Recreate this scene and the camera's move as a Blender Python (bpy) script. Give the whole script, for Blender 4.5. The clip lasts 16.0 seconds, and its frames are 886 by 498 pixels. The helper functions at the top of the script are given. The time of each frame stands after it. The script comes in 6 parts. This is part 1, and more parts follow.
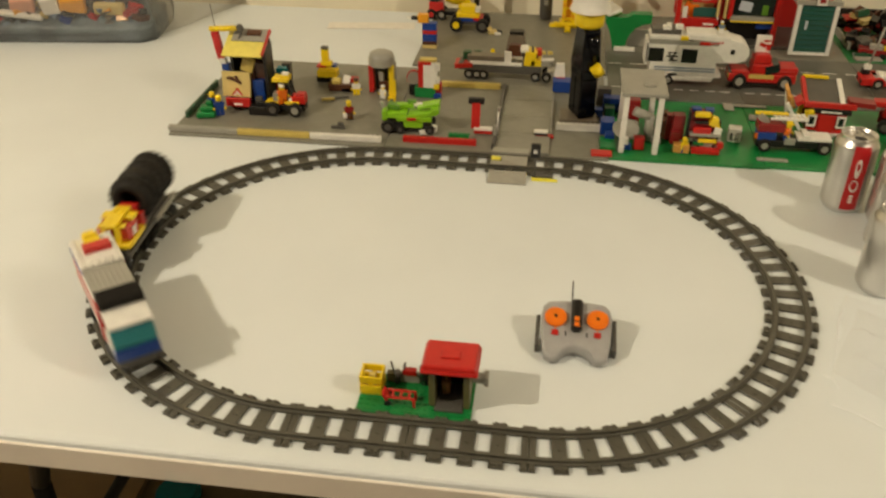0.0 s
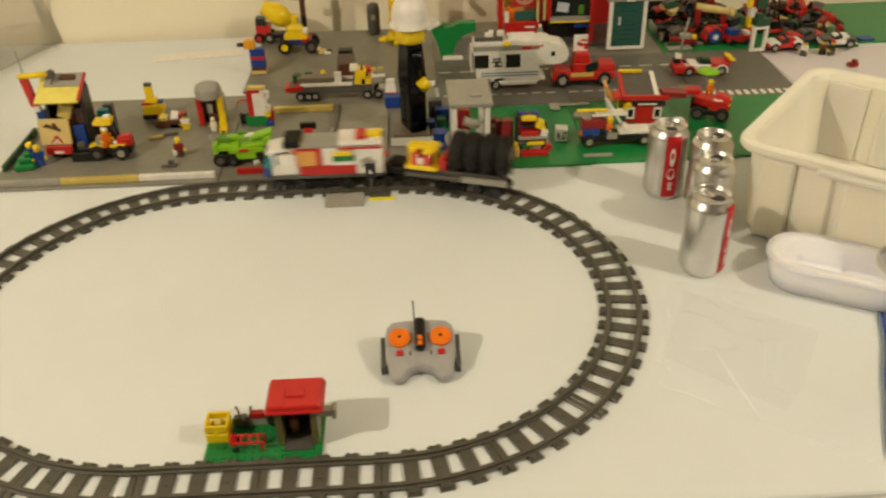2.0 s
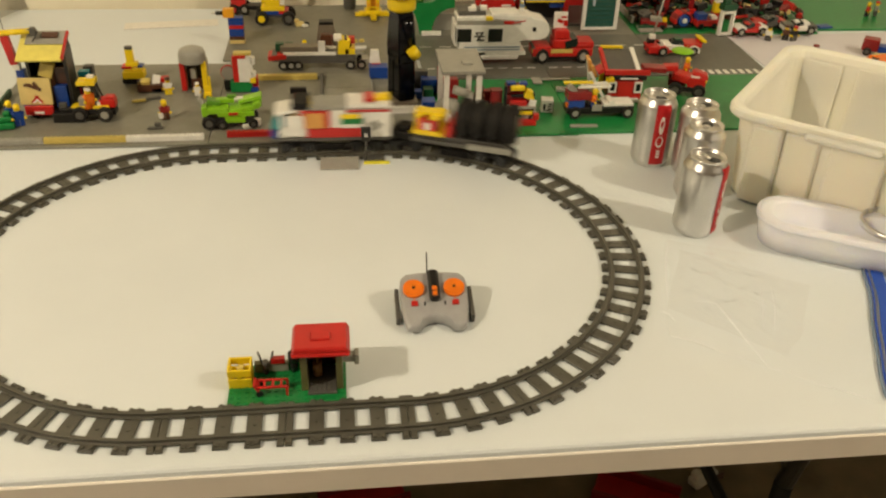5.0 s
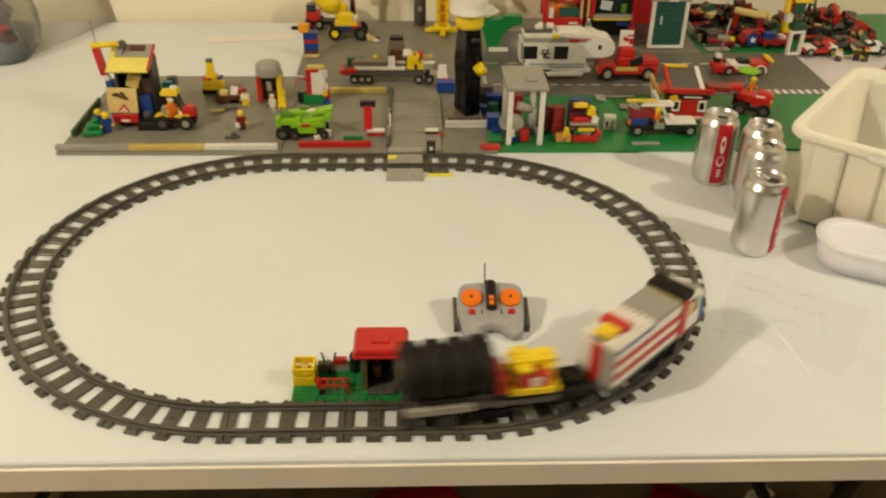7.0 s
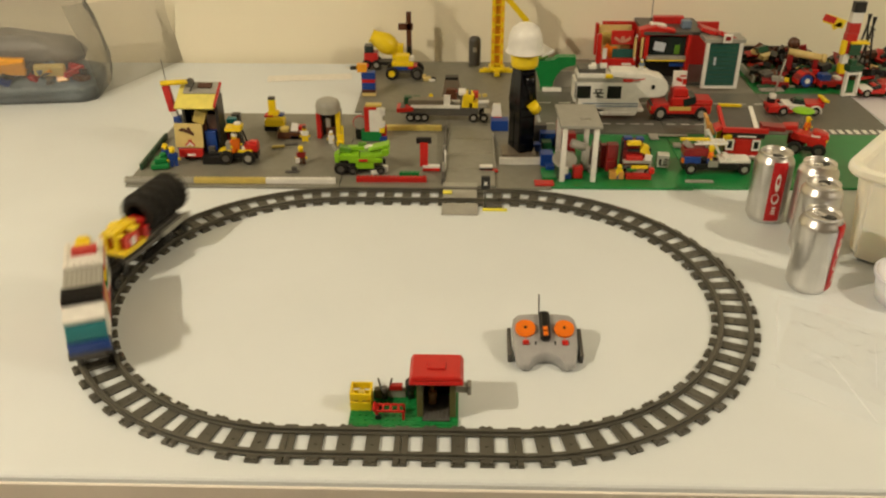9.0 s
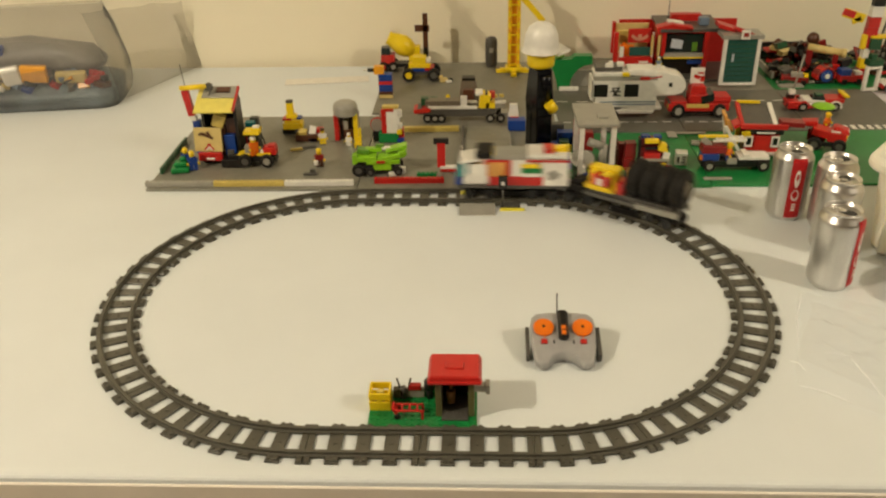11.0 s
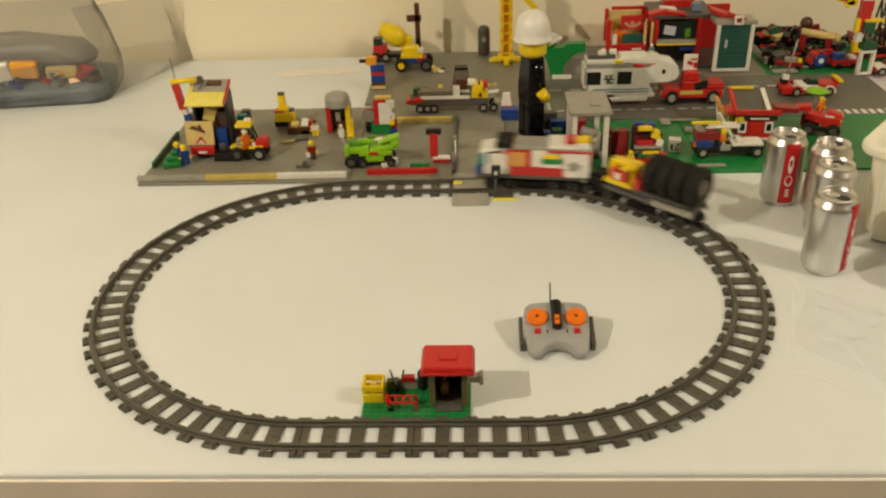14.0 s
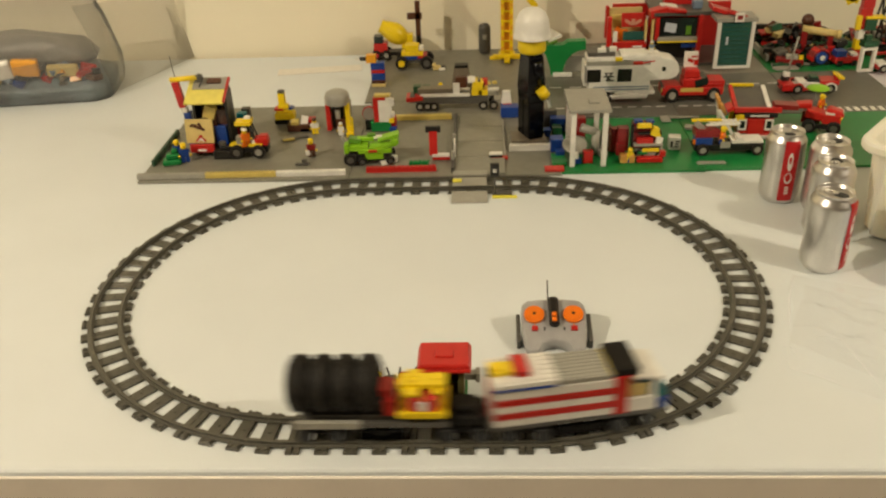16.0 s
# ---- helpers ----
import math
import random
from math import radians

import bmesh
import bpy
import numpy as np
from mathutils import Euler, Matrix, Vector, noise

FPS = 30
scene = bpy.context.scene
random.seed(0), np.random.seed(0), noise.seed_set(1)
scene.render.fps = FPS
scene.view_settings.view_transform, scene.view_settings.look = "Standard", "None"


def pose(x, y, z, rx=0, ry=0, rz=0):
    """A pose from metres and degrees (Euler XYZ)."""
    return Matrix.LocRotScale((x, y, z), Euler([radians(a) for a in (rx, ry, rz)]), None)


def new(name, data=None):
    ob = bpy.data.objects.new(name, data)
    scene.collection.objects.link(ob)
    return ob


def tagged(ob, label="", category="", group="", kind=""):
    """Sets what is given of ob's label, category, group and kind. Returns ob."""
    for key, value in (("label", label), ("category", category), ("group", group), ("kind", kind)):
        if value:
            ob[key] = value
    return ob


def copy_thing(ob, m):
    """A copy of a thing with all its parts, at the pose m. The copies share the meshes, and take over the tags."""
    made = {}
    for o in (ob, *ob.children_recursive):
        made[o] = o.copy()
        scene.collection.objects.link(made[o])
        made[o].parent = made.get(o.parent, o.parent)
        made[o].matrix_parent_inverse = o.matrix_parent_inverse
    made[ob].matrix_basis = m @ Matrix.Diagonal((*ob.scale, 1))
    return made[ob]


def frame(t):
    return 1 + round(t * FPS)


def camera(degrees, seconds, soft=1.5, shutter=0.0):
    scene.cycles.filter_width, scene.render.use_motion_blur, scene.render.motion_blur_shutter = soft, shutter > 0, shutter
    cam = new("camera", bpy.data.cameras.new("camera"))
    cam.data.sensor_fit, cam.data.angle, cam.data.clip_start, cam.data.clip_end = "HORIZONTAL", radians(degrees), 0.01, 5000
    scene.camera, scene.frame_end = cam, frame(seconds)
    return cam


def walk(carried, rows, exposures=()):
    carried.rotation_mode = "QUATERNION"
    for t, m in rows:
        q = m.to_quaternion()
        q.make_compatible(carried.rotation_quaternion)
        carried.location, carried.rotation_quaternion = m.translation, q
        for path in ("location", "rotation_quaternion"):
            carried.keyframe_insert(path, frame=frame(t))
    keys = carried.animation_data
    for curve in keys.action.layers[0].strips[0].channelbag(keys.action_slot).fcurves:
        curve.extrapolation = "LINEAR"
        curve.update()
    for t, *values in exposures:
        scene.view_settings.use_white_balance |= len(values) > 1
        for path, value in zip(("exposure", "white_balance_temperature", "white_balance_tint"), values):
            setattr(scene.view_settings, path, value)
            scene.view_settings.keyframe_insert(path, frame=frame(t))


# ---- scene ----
cam = camera(54.55, 16.0, soft=2.2, shutter=0.5)
# seconds, eye x y z, yaw, pitch, roll
PATH = [
    (0, 0.1249, -0.9631, 0.6614, 7.78, -32.93, -0.10),
    (0.5, 0.1708, -0.9792, 0.6403, 5.84, -33.60, -0.63),
    (1, 0.2009, -0.9544, 0.6553, -1.89, -34.10, -0.92),
    (1.5, 0.2062, -0.9512, 0.6774, -4.72, -33.16, 0.03),
    (2, 0.1761, -0.9511, 0.6848, -2.76, -32.71, 1.20),
    (2.5, 0.0820, -0.9657, 0.6627, -1.16, -33.16, 0.18),
    (3, 0.0307, -0.9651, 0.6638, 0.88, -33.24, -0.17),
    (3.5, 0.0592, -0.9588, 0.6430, -0.85, -33.70, -1.14),
    (4, 0.0604, -0.9603, 0.6320, -4.97, -33.97, -1.75),
    (4.5, 0.0693, -0.9738, 0.6370, -6.47, -33.19, -1.67),
    (7, 0.0755, -1.0237, 0.6649, -1.80, -32.03, -0.84),
    (7.5, 0.0496, -1.0324, 0.6668, 0.23, -30.10, -0.21),
    (8, 0.0549, -1.0379, 0.6658, 1.00, -29.45, -0.06),
    (8.5, 0.0609, -1.0468, 0.6635, 1.24, -29.32, -0.02),
    (11, 0.0681, -1.0536, 0.6634, 2.22, -29.14, 1.20),
    (11.5, 0.0671, -1.0527, 0.6609, 3.05, -29.58, 1.59),
    (12, 0.0636, -1.0479, 0.6578, 3.44, -29.59, 1.38),
    (12.5, 0.0654, -1.0470, 0.6583, 3.57, -29.48, 1.08),
    (13, 0.0710, -1.0453, 0.6598, 2.58, -29.71, 1.48),
    (13.5, 0.0752, -1.0462, 0.6609, 1.82, -29.85, 1.79),
    (14, 0.0764, -1.0496, 0.6617, 1.74, -29.79, 1.87),
    (14.5, 0.0760, -1.0546, 0.6624, 2.07, -29.65, 1.32),
    (15, 0.0782, -1.0601, 0.6622, 2.19, -29.57, 1.68),
    (15.5, 0.0806, -1.0599, 0.6593, 2.32, -29.65, 1.97),
    (16, 0.0855, -1.0498, 0.6605, 1.98, -29.90, 2.03),
]
# seconds, stops: the phone's own exposure wanders a little
EXPOSURE = [(0, -0.06), (0.5, 0.04), (1, -0.03), (1.5, 0.01), (2, 0.0), (3, 0.01), (3.5, 0.05), (4, -0.03), (4.5, 0.01), (7, 0.05), (8, -0.05), (8.5, -0.02), (11, -0.03), (13, -0.03), (14.5, -0.04), (16, -0.01)]
walk(cam, [(t, pose(x, y, z, 90 + pitch, roll, yaw)) for t, x, y, z, yaw, pitch, roll in PATH], EXPOSURE)

# ---- light ----
world = bpy.data.worlds.new("world")
world.use_nodes = True
scene.world = world
world.node_tree.nodes["Background"].inputs[0].default_value = (1.0, 0.9, 0.7, 1)
world.node_tree.nodes["Background"].inputs[1].default_value = 0.02


def bulb(name, x, y, z, watts, radius):
    data = bpy.data.lights.new(name, "POINT")
    data.energy, data.shadow_soft_size, data.color = watts, radius, (1.0, 0.855, 0.635)
    ob = new(name, data)
    ob.location = (x, y, z)
    return ob


bulb("ceiling_bulb", -1.85, -1.1, 1.8, 146, 0.014)
bulb("ceiling_bulb", 2.0, -0.85, 1.6, 78, 0.014)


# ---- materials ----
def material(name, rgb, rough=0.4, metal=0.0, vary=0.12, scale=40.0, bump=0.1, bump_scale=300.0, spec=0.5):
    m = bpy.data.materials.new(name)
    m.use_nodes = True
    n, l = m.node_tree.nodes, m.node_tree.links
    b = n["Principled BSDF"]
    b.inputs["Roughness"].default_value, b.inputs["Metallic"].default_value = rough, metal
    b.inputs["Specular IOR Level"].default_value = spec
    co = n.new("ShaderNodeTexCoord")
    big, small = n.new("ShaderNodeTexNoise"), n.new("ShaderNodeTexNoise")
    big.inputs["Scale"].default_value, small.inputs["Scale"].default_value = scale, bump_scale
    big.inputs["Detail"].default_value = 5
    for t in (big, small):
        l.new(co.outputs["Object"], t.inputs["Vector"])
    ramp = n.new("ShaderNodeValToRGB")
    ramp.color_ramp.elements[0].position, ramp.color_ramp.elements[1].position = 0.3, 0.7
    ramp.color_ramp.elements[0].color = (*[c * (1 - vary) for c in rgb], 1)
    ramp.color_ramp.elements[1].color = (*[min(1, c * (1 + vary)) for c in rgb], 1)
    l.new(big.outputs["Fac"], ramp.inputs["Fac"])
    l.new(ramp.outputs["Color"], b.inputs["Base Color"])
    span = n.new("ShaderNodeMapRange")
    span.inputs["To Min"].default_value, span.inputs["To Max"].default_value = rough * 0.8, min(1, rough * 1.25)
    l.new(small.outputs["Fac"], span.inputs["Value"])
    l.new(span.outputs["Result"], b.inputs["Roughness"])
    bp = n.new("ShaderNodeBump")
    bp.inputs["Strength"].default_value, bp.inputs["Distance"].default_value = bump, 0.001
    l.new(small.outputs["Fac"], bp.inputs["Height"])
    l.new(bp.outputs["Normal"], b.inputs["Normal"])
    return m


def clear(name, rgb, alpha, rough=0.1, ior=1.35):
    """Clear sheet plastic: mostly lets light through, with gloss on top."""
    m = bpy.data.materials.new(name)
    m.use_nodes = True
    n, l = m.node_tree.nodes, m.node_tree.links
    n.remove(n["Principled BSDF"])
    tr, gl, di = n.new("ShaderNodeBsdfTransparent"), n.new("ShaderNodeBsdfGlossy"), n.new("ShaderNodeBsdfDiffuse")
    a, b, fr = n.new("ShaderNodeMixShader"), n.new("ShaderNodeMixShader"), n.new("ShaderNodeFresnel")
    fr.inputs["IOR"].default_value = ior
    tr.inputs["Color"].default_value, di.inputs["Color"].default_value = (*rgb, 1), (*rgb, 1)
    gl.inputs["Roughness"].default_value = rough
    a.inputs[0].default_value = alpha
    l.new(tr.outputs[0], a.inputs[1])
    l.new(di.outputs[0], a.inputs[2])
    l.new(fr.outputs[0], b.inputs[0])
    l.new(a.outputs[0], b.inputs[1])
    l.new(gl.outputs[0], b.inputs[2])
    l.new(b.outputs[0], n["Material Output"].inputs["Surface"])
    return m


def abs_plastic(name, rgb, rough=0.3):
    return material(name, rgb, rough, vary=0.07, scale=60, bump=0.05, bump_scale=500)


RED = abs_plastic("red_plastic", (0.5, 0.016, 0.012))
YELLOW = abs_plastic("yellow_plastic", (0.84, 0.61, 0.01))
LEMON = abs_plastic("lemon_yellow_plastic", (0.84, 0.76, 0.05))
WHITE = abs_plastic("white_plastic", (0.78, 0.76, 0.7))
BLACK = abs_plastic("black_plastic", (0.009, 0.008, 0.007), 0.36)
DARK = abs_plastic("dark_grey_plastic", (0.085, 0.08, 0.07), 0.38)
REMOTEGREY = abs_plastic("remote_grey_plastic", (0.36, 0.355, 0.35), 0.4)
GREY = abs_plastic("light_grey_plastic", (0.32, 0.31, 0.265), 0.36)
PLATE = abs_plastic("grey_baseplate", (0.2, 0.193, 0.155), 0.4)
ROADGREY = abs_plastic("road_plate_grey", (0.125, 0.122, 0.102), 0.4)
GREEN = abs_plastic("green_plastic", (0.008, 0.2, 0.045))
LIME = abs_plastic("lime_plastic", (0.24, 0.52, 0.015))
BLUE = abs_plastic("blue_plastic", (0.01, 0.05, 0.27))
ORANGE = abs_plastic("orange_plastic", (0.85, 0.19, 0.008))
ORANGE_TAN = abs_plastic("orange_tan_plastic", (0.66, 0.33, 0.08))
TAN = abs_plastic("tan_plastic", (0.64, 0.5, 0.19))
PALE_YELLOW = abs_plastic("pale_yellow_plastic", (0.8, 0.7, 0.15))
BROWN_AMBER = abs_plastic("amber_plastic", (0.22, 0.1, 0.025), 0.2)
BROWN = abs_plastic("brown_plastic", (0.09, 0.032, 0.015))
OLIVE = abs_plastic("olive_plastic", (0.13, 0.12, 0.045))
TEAL = abs_plastic("teal_window", (0.01, 0.2, 0.25), 0.12)
DARKGLASS = abs_plastic("dark_window", (0.014, 0.022, 0.02), 0.1)
REDCLEAR = abs_plastic("clear_red_plastic", (0.6, 0.06, 0.04), 0.15)
RUBBER = material("tyre_rubber", (0.012, 0.01, 0.0075), 0.65, bump=0.3, bump_scale=700, spec=0.3)
TRACKGREY = material("track_plastic", (0.078, 0.073, 0.056), 0.36, vary=0.12, scale=30, bump=0.06)
TABLE = material("table_plastic", (0.712, 0.755, 0.765), 0.42, vary=0.025, scale=5, bump=0.12, bump_scale=420)
EDGE = material("table_edge", (0.83, 0.77, 0.68), 0.5, vary=0.06, scale=8)
WALL = material("wall_paint", (0.86, 0.8, 0.62), 0.75, vary=0.03, scale=2, bump=0.2, bump_scale=180)
# colours of the unseen walls and ceiling, kept dark to limit bounce
ROOM = material("unseen_wall_bounce", (0.36, 0.33, 0.28), 0.8, vary=0.03, scale=2)
CEIL = material("unseen_ceiling_bounce", (0.5, 0.48, 0.43), 0.9, vary=0.03, scale=2)
CARPET = material("carpet", (0.2, 0.155, 0.09), 0.95, vary=0.3, scale=9, bump=0.8, bump_scale=350)
BOARD = material("floor_board_wood", (0.3, 0.2, 0.09), 0.6, vary=0.2, scale=6)
STEEL = material("dark_steel", (0.02, 0.02, 0.02), 0.4, 0.4)
ALU = material("can_aluminium", (0.7, 0.68, 0.655), 0.31, 1.0, vary=0.08, scale=18, bump=0.03, bump_scale=120)
CANRED = material("can_red_ink", (0.5, 0.012, 0.015), 0.3, 0.3, vary=0.05)
CANDARK = material("can_dark", (0.02, 0.02, 0.02), 0.5)
def milky(m, weight, reach):
    """Lets light into a moulded plastic."""
    b = m.node_tree.nodes["Principled BSDF"]
    b.inputs["Subsurface Weight"].default_value, b.inputs["Subsurface Scale"].default_value = weight, reach
    b.inputs["Subsurface Radius"].default_value = (1.0, 0.85, 0.65)
    return m


TUB = milky(material("tub_plastic", (0.88, 0.84, 0.71), 0.42, vary=0.03, scale=9, bump=0.08), 0.6, 0.03)
PAPER = material("white_sheet_plastic", (0.68, 0.65, 0.68), 0.5, vary=0.02, scale=10)
TRAY = milky(material("tray_plastic", (0.86, 0.86, 0.93), 0.38, vary=0.02, scale=10, bump=0.05), 0.6, 0.03)
FILM = clear("clear_film", (0.993, 0.99, 0.985), 0.03, 0.12, 1.16)
# near-white fold colour stands in for highlights on the creases
GLINT_FOLD = clear("film_fold_glint", (0.93, 0.96, 0.98), 0.75, 0.35, 1.6)
BAGFILM = clear("bag_film", (0.8, 0.79, 0.77), 0.1, 0.22, 1.09)
GLASSDOOR = abs_plastic("door_glass", (0.03, 0.1, 0.085), 0.1)
GREY_ROAD = abs_plastic("driveway_grey", (0.24, 0.233, 0.19), 0.38)
TAN_YELLOW = abs_plastic("tan_yellow_plastic", (0.58, 0.45, 0.11))
ORANGE_YELLOW = abs_plastic("orange_yellow_plastic", (0.8, 0.36, 0.02))
RED_DARK = abs_plastic("dark_red_plastic", (0.24, 0.012, 0.012))
GREEN_DARK = abs_plastic("dark_green_plastic", (0.012, 0.075, 0.03))
LIME_DARK = abs_plastic("plant_green", (0.1, 0.25, 0.02))
BLUE_GREY = abs_plastic("blue_grey_plastic", (0.16, 0.22, 0.3))
PALE_BLUE = abs_plastic("pale_sheet", (0.55, 0.6, 0.66))
BROWN_GREY = abs_plastic("brown_grey_plastic", (0.17, 0.14, 0.1))
BLACK_GLOSS = material("glossy_black_plastic", (0.003, 0.003, 0.004), 0.16, vary=0.07, scale=60, bump=0.05, bump_scale=500, spec=0.2)
# wide tone swing paints the pale streaks that light leaves on the wrinkles
SLATE = material("slate_sheet_plastic", (0.13, 0.17, 0.2), 0.42, vary=0.75, scale=9, bump=0.9, bump_scale=26)
SLATE.node_tree.nodes["Bump"].inputs["Distance"].default_value = 0.012
WRAPGREY = material("grey_wrapping", (0.27, 0.26, 0.24), 0.42, vary=0.3, scale=7, bump=0.8, bump_scale=16)
WRAPGREY.node_tree.nodes["Bump"].inputs["Distance"].default_value = 0.012
SALMON = abs_plastic("salmon_plastic", (0.6, 0.3, 0.2))
TEALGLASS = clear("clear_teal_plastic", (0.12, 0.62, 0.68), 0.3, 0.06, 1.5)
MATT = material("matt_black_plastic", (0.012, 0.0105, 0.009), 0.55, vary=0.1, scale=60, bump=0.1, spec=0.2)
ZIP = abs_plastic("zip_strip_blue", (0.012, 0.07, 0.42), 0.35)


# ---- builders ----
def part(name, bm, mat, parent=None, label="", smooth=False):
    me = bpy.data.meshes.new(name)
    bm.normal_update()
    bm.to_mesh(me)
    bm.free()
    for m in mat if isinstance(mat, (list, tuple)) else [mat]:
        me.materials.append(m)
    if smooth:
        me.shade_smooth()
    ob = new(name, me)
    ob.parent = parent
    return tagged(ob, label)


def thing(name, x, y, z=0.0, rz=0.0, label="", category="", group=""):
    ob = new(name)
    ob.empty_display_size = 0.01
    ob.matrix_basis = pose(x, y, z, 0, 0, rz)
    return tagged(ob, label, category, group)


def add_box(bm, x, y, z, w, d, h, rot=(0, 0, 0), taper=1.0, index=0):
    """A box in millimetres: middle of its foot, width, depth, height, turn."""
    m = pose(x / 1000, y / 1000, z / 1000, *rot)
    vs = []
    for k, s in ((0, 1.0), (1, taper)):
        for i, j in ((-1, -1), (1, -1), (1, 1), (-1, 1)):
            vs.append(bm.verts.new(m @ Vector((i * w * s / 2000, j * d * s / 2000, k * h / 1000))))
    for q in ((3, 2, 1, 0), (4, 5, 6, 7), (0, 1, 5, 4), (1, 2, 6, 5), (2, 3, 7, 6), (3, 0, 4, 7)):
        bm.faces.new([vs[i] for i in q]).material_index = index


def add_tube(bm, x, y, z, r, h, rot=(0, 0, 0), seg=16, r2=None, index=0):
    """A cylinder or cone in millimetres, from its foot along the turned z."""
    m = pose(x / 1000, y / 1000, z / 1000, *rot)
    r2 = r if r2 is None else r2
    lo, hi = [], []
    for i in range(seg):
        a = 2 * math.pi * i / seg
        lo.append(bm.verts.new(m @ Vector((r * math.cos(a) / 1000, r * math.sin(a) / 1000, 0))))
        hi.append(bm.verts.new(m @ Vector((r2 * math.cos(a) / 1000, r2 * math.sin(a) / 1000, h / 1000))))
    for i in range(seg):
        j = (i + 1) % seg
        f = bm.faces.new((lo[i], lo[j], hi[j], hi[i]))
        f.material_index, f.smooth = index, True
    bm.faces.new(lo[::-1]).material_index = index
    bm.faces.new(hi).material_index = index


def lathe(bm, profile, seg=40, index=0, m=None):
    """Turns (radius, height) in millimetres round z."""
    m = m or Matrix()
    rings = []
    for r, h in profile:
        rings.append([bm.verts.new(m @ Vector((r * math.cos(2 * math.pi * i / seg) / 1000, r * math.sin(2 * math.pi * i / seg) / 1000, h / 1000))) for i in range(seg)])
    for a, b in zip(rings, rings[1:]):
        for i in range(seg):
            j = (i + 1) % seg
            f = bm.faces.new((a[i], a[j], b[j], b[i]))
            f.smooth, f.material_index = True, index
    return rings


def bevel(bm, size):
    bmesh.ops.bevel(bm, geom=list(bm.edges), offset=size / 1000, segments=1, affect="EDGES", profile=0.5)


def touching(a, b):
    """Whether two boxes of blk() meet, their turns left aside."""
    slack = 2.5 if len(a) > 6 or len(b) > 6 else 0.3
    return all(abs(a[k] - b[k]) < (a[k + 3] + b[k + 3]) / 2 + slack for k in (0, 1)) and a[2] < b[2] + b[5] + slack and b[2] < a[2] + a[5] + slack


def blk(parent, name, mat, boxes, label="", edge=0.5, studs=()):
    """A part out of boxes (x, y, z, w, d, h[, turn[, taper]]) in millimetres, with eased edges and studs at (x, y, z)."""
    groups = []
    for b in boxes:
        near = [g for g in groups if any(touching(b, c) for c in g)] if edge else groups[:1]
        for g in near:
            groups.remove(g)
        groups.append([b] + [c for g in near for c in g])
    first = None
    for i, g in enumerate(groups):
        bm = bmesh.new()
        for b in g:
            add_box(bm, *b)
        if edge:
            bevel(bm, edge)
        for x, y, z in studs if i == 0 else ():
            add_tube(bm, x, y, z, 2.4, 1.8, seg=8)
        ob = part(name, bm, mat, parent, label)
        first = first or ob
    return first


def rod(parent, name, mat, tubes, label="", seg=14):
    bm = bmesh.new()
    for t in tubes:
        add_tube(bm, *t, seg=seg)
    return part(name, bm, mat, parent, label)


def studs_on(x0, x1, y0, y1, z):
    """Stud places at 8 mm steps over a rectangle in millimetres."""
    nx, ny = max(1, round((x1 - x0) / 8)), max(1, round((y1 - y0) / 8))
    return [(x0 + 8 * i + 4, y0 + 8 * j + 4, z) for i in range(nx) for j in range(ny)]


def wheel(parent, x, y, z, r, w, hub=GREY, side=-1):
    """A tyre with its hub, axle along y."""
    bm = bmesh.new()
    prof = [(r * 0.55, -w / 2), (r * 0.9, -w / 2), (r, -w * 0.3), (r, w * 0.3), (r * 0.9, w / 2), (r * 0.55, w / 2), (r * 0.55, -w / 2)]
    lathe(bm, prof, 18, 0, pose(x / 1000, y / 1000, z / 1000, 90, 0, 0))
    t = part("wheel", bm, RUBBER, parent)
    bm = bmesh.new()
    add_tube(bm, x, y + w * 0.42, z, r * 0.56, w * 0.84, (90, 0, 0), seg=14)
    part("rim", bm, hub, t)
    return t


def figure(x, y, z, rz, legs, torso, hat, label, scale=1.0, arms=None, hatkind="cap"):
    """A toy figure as one plain mesh, 40 mm tall."""
    bm = bmesh.new()
    add_box(bm, -4, 0, 0, 7, 8, 11, index=0)
    add_box(bm, 4, 0, 0, 7, 8, 11, index=0)
    add_box(bm, 0, 0, 11, 15.6, 8, 3.5, index=0)
    add_box(bm, 0, 0, 14.5, 15.6, 8, 12.5, (0, 0, 0), 0.78, index=1)
    for s in (-1, 1):
        add_tube(bm, s * 8.4, 0, 25, 2.3, 9, (180 - 18, s * 12, 0), seg=8, index=1)
        add_tube(bm, s * 10.2, -3.5, 15, 2.2, 4, (120, 0, 0), seg=8, index=2)
    lathe(bm, [(0.1, 27), (4.4, 27), (5.1, 28.2), (5.1, 34.6), (4.2, 36), (0.1, 36.2)], 14, 2)
    if hatkind == "helmet":
        lathe(bm, [(7.0, 33.2), (6.9, 34.2), (6.4, 35), (6.2, 38), (5, 41), (2.8, 42.6), (0.1, 43)], 16, 3)
        add_box(bm, 0, -6.2, 33.2, 9, 6, 1, (-8, 0, 0), index=3)
    else:
        lathe(bm, [(5.6, 33.5), (5.6, 36.5), (4, 38.6), (0.1, 39.2)], 14, 3)
        add_box(bm, 0, -5.5, 33.6, 8, 5, 0.9, index=3)
    ob = part("toy_figure", bm, [legs, torso, YELLOW, hat])
    ob.matrix_basis = pose(x, y, z, 0, 0, rz) @ Matrix.Scale(scale, 4)
    return tagged(ob, label, "toy figure")


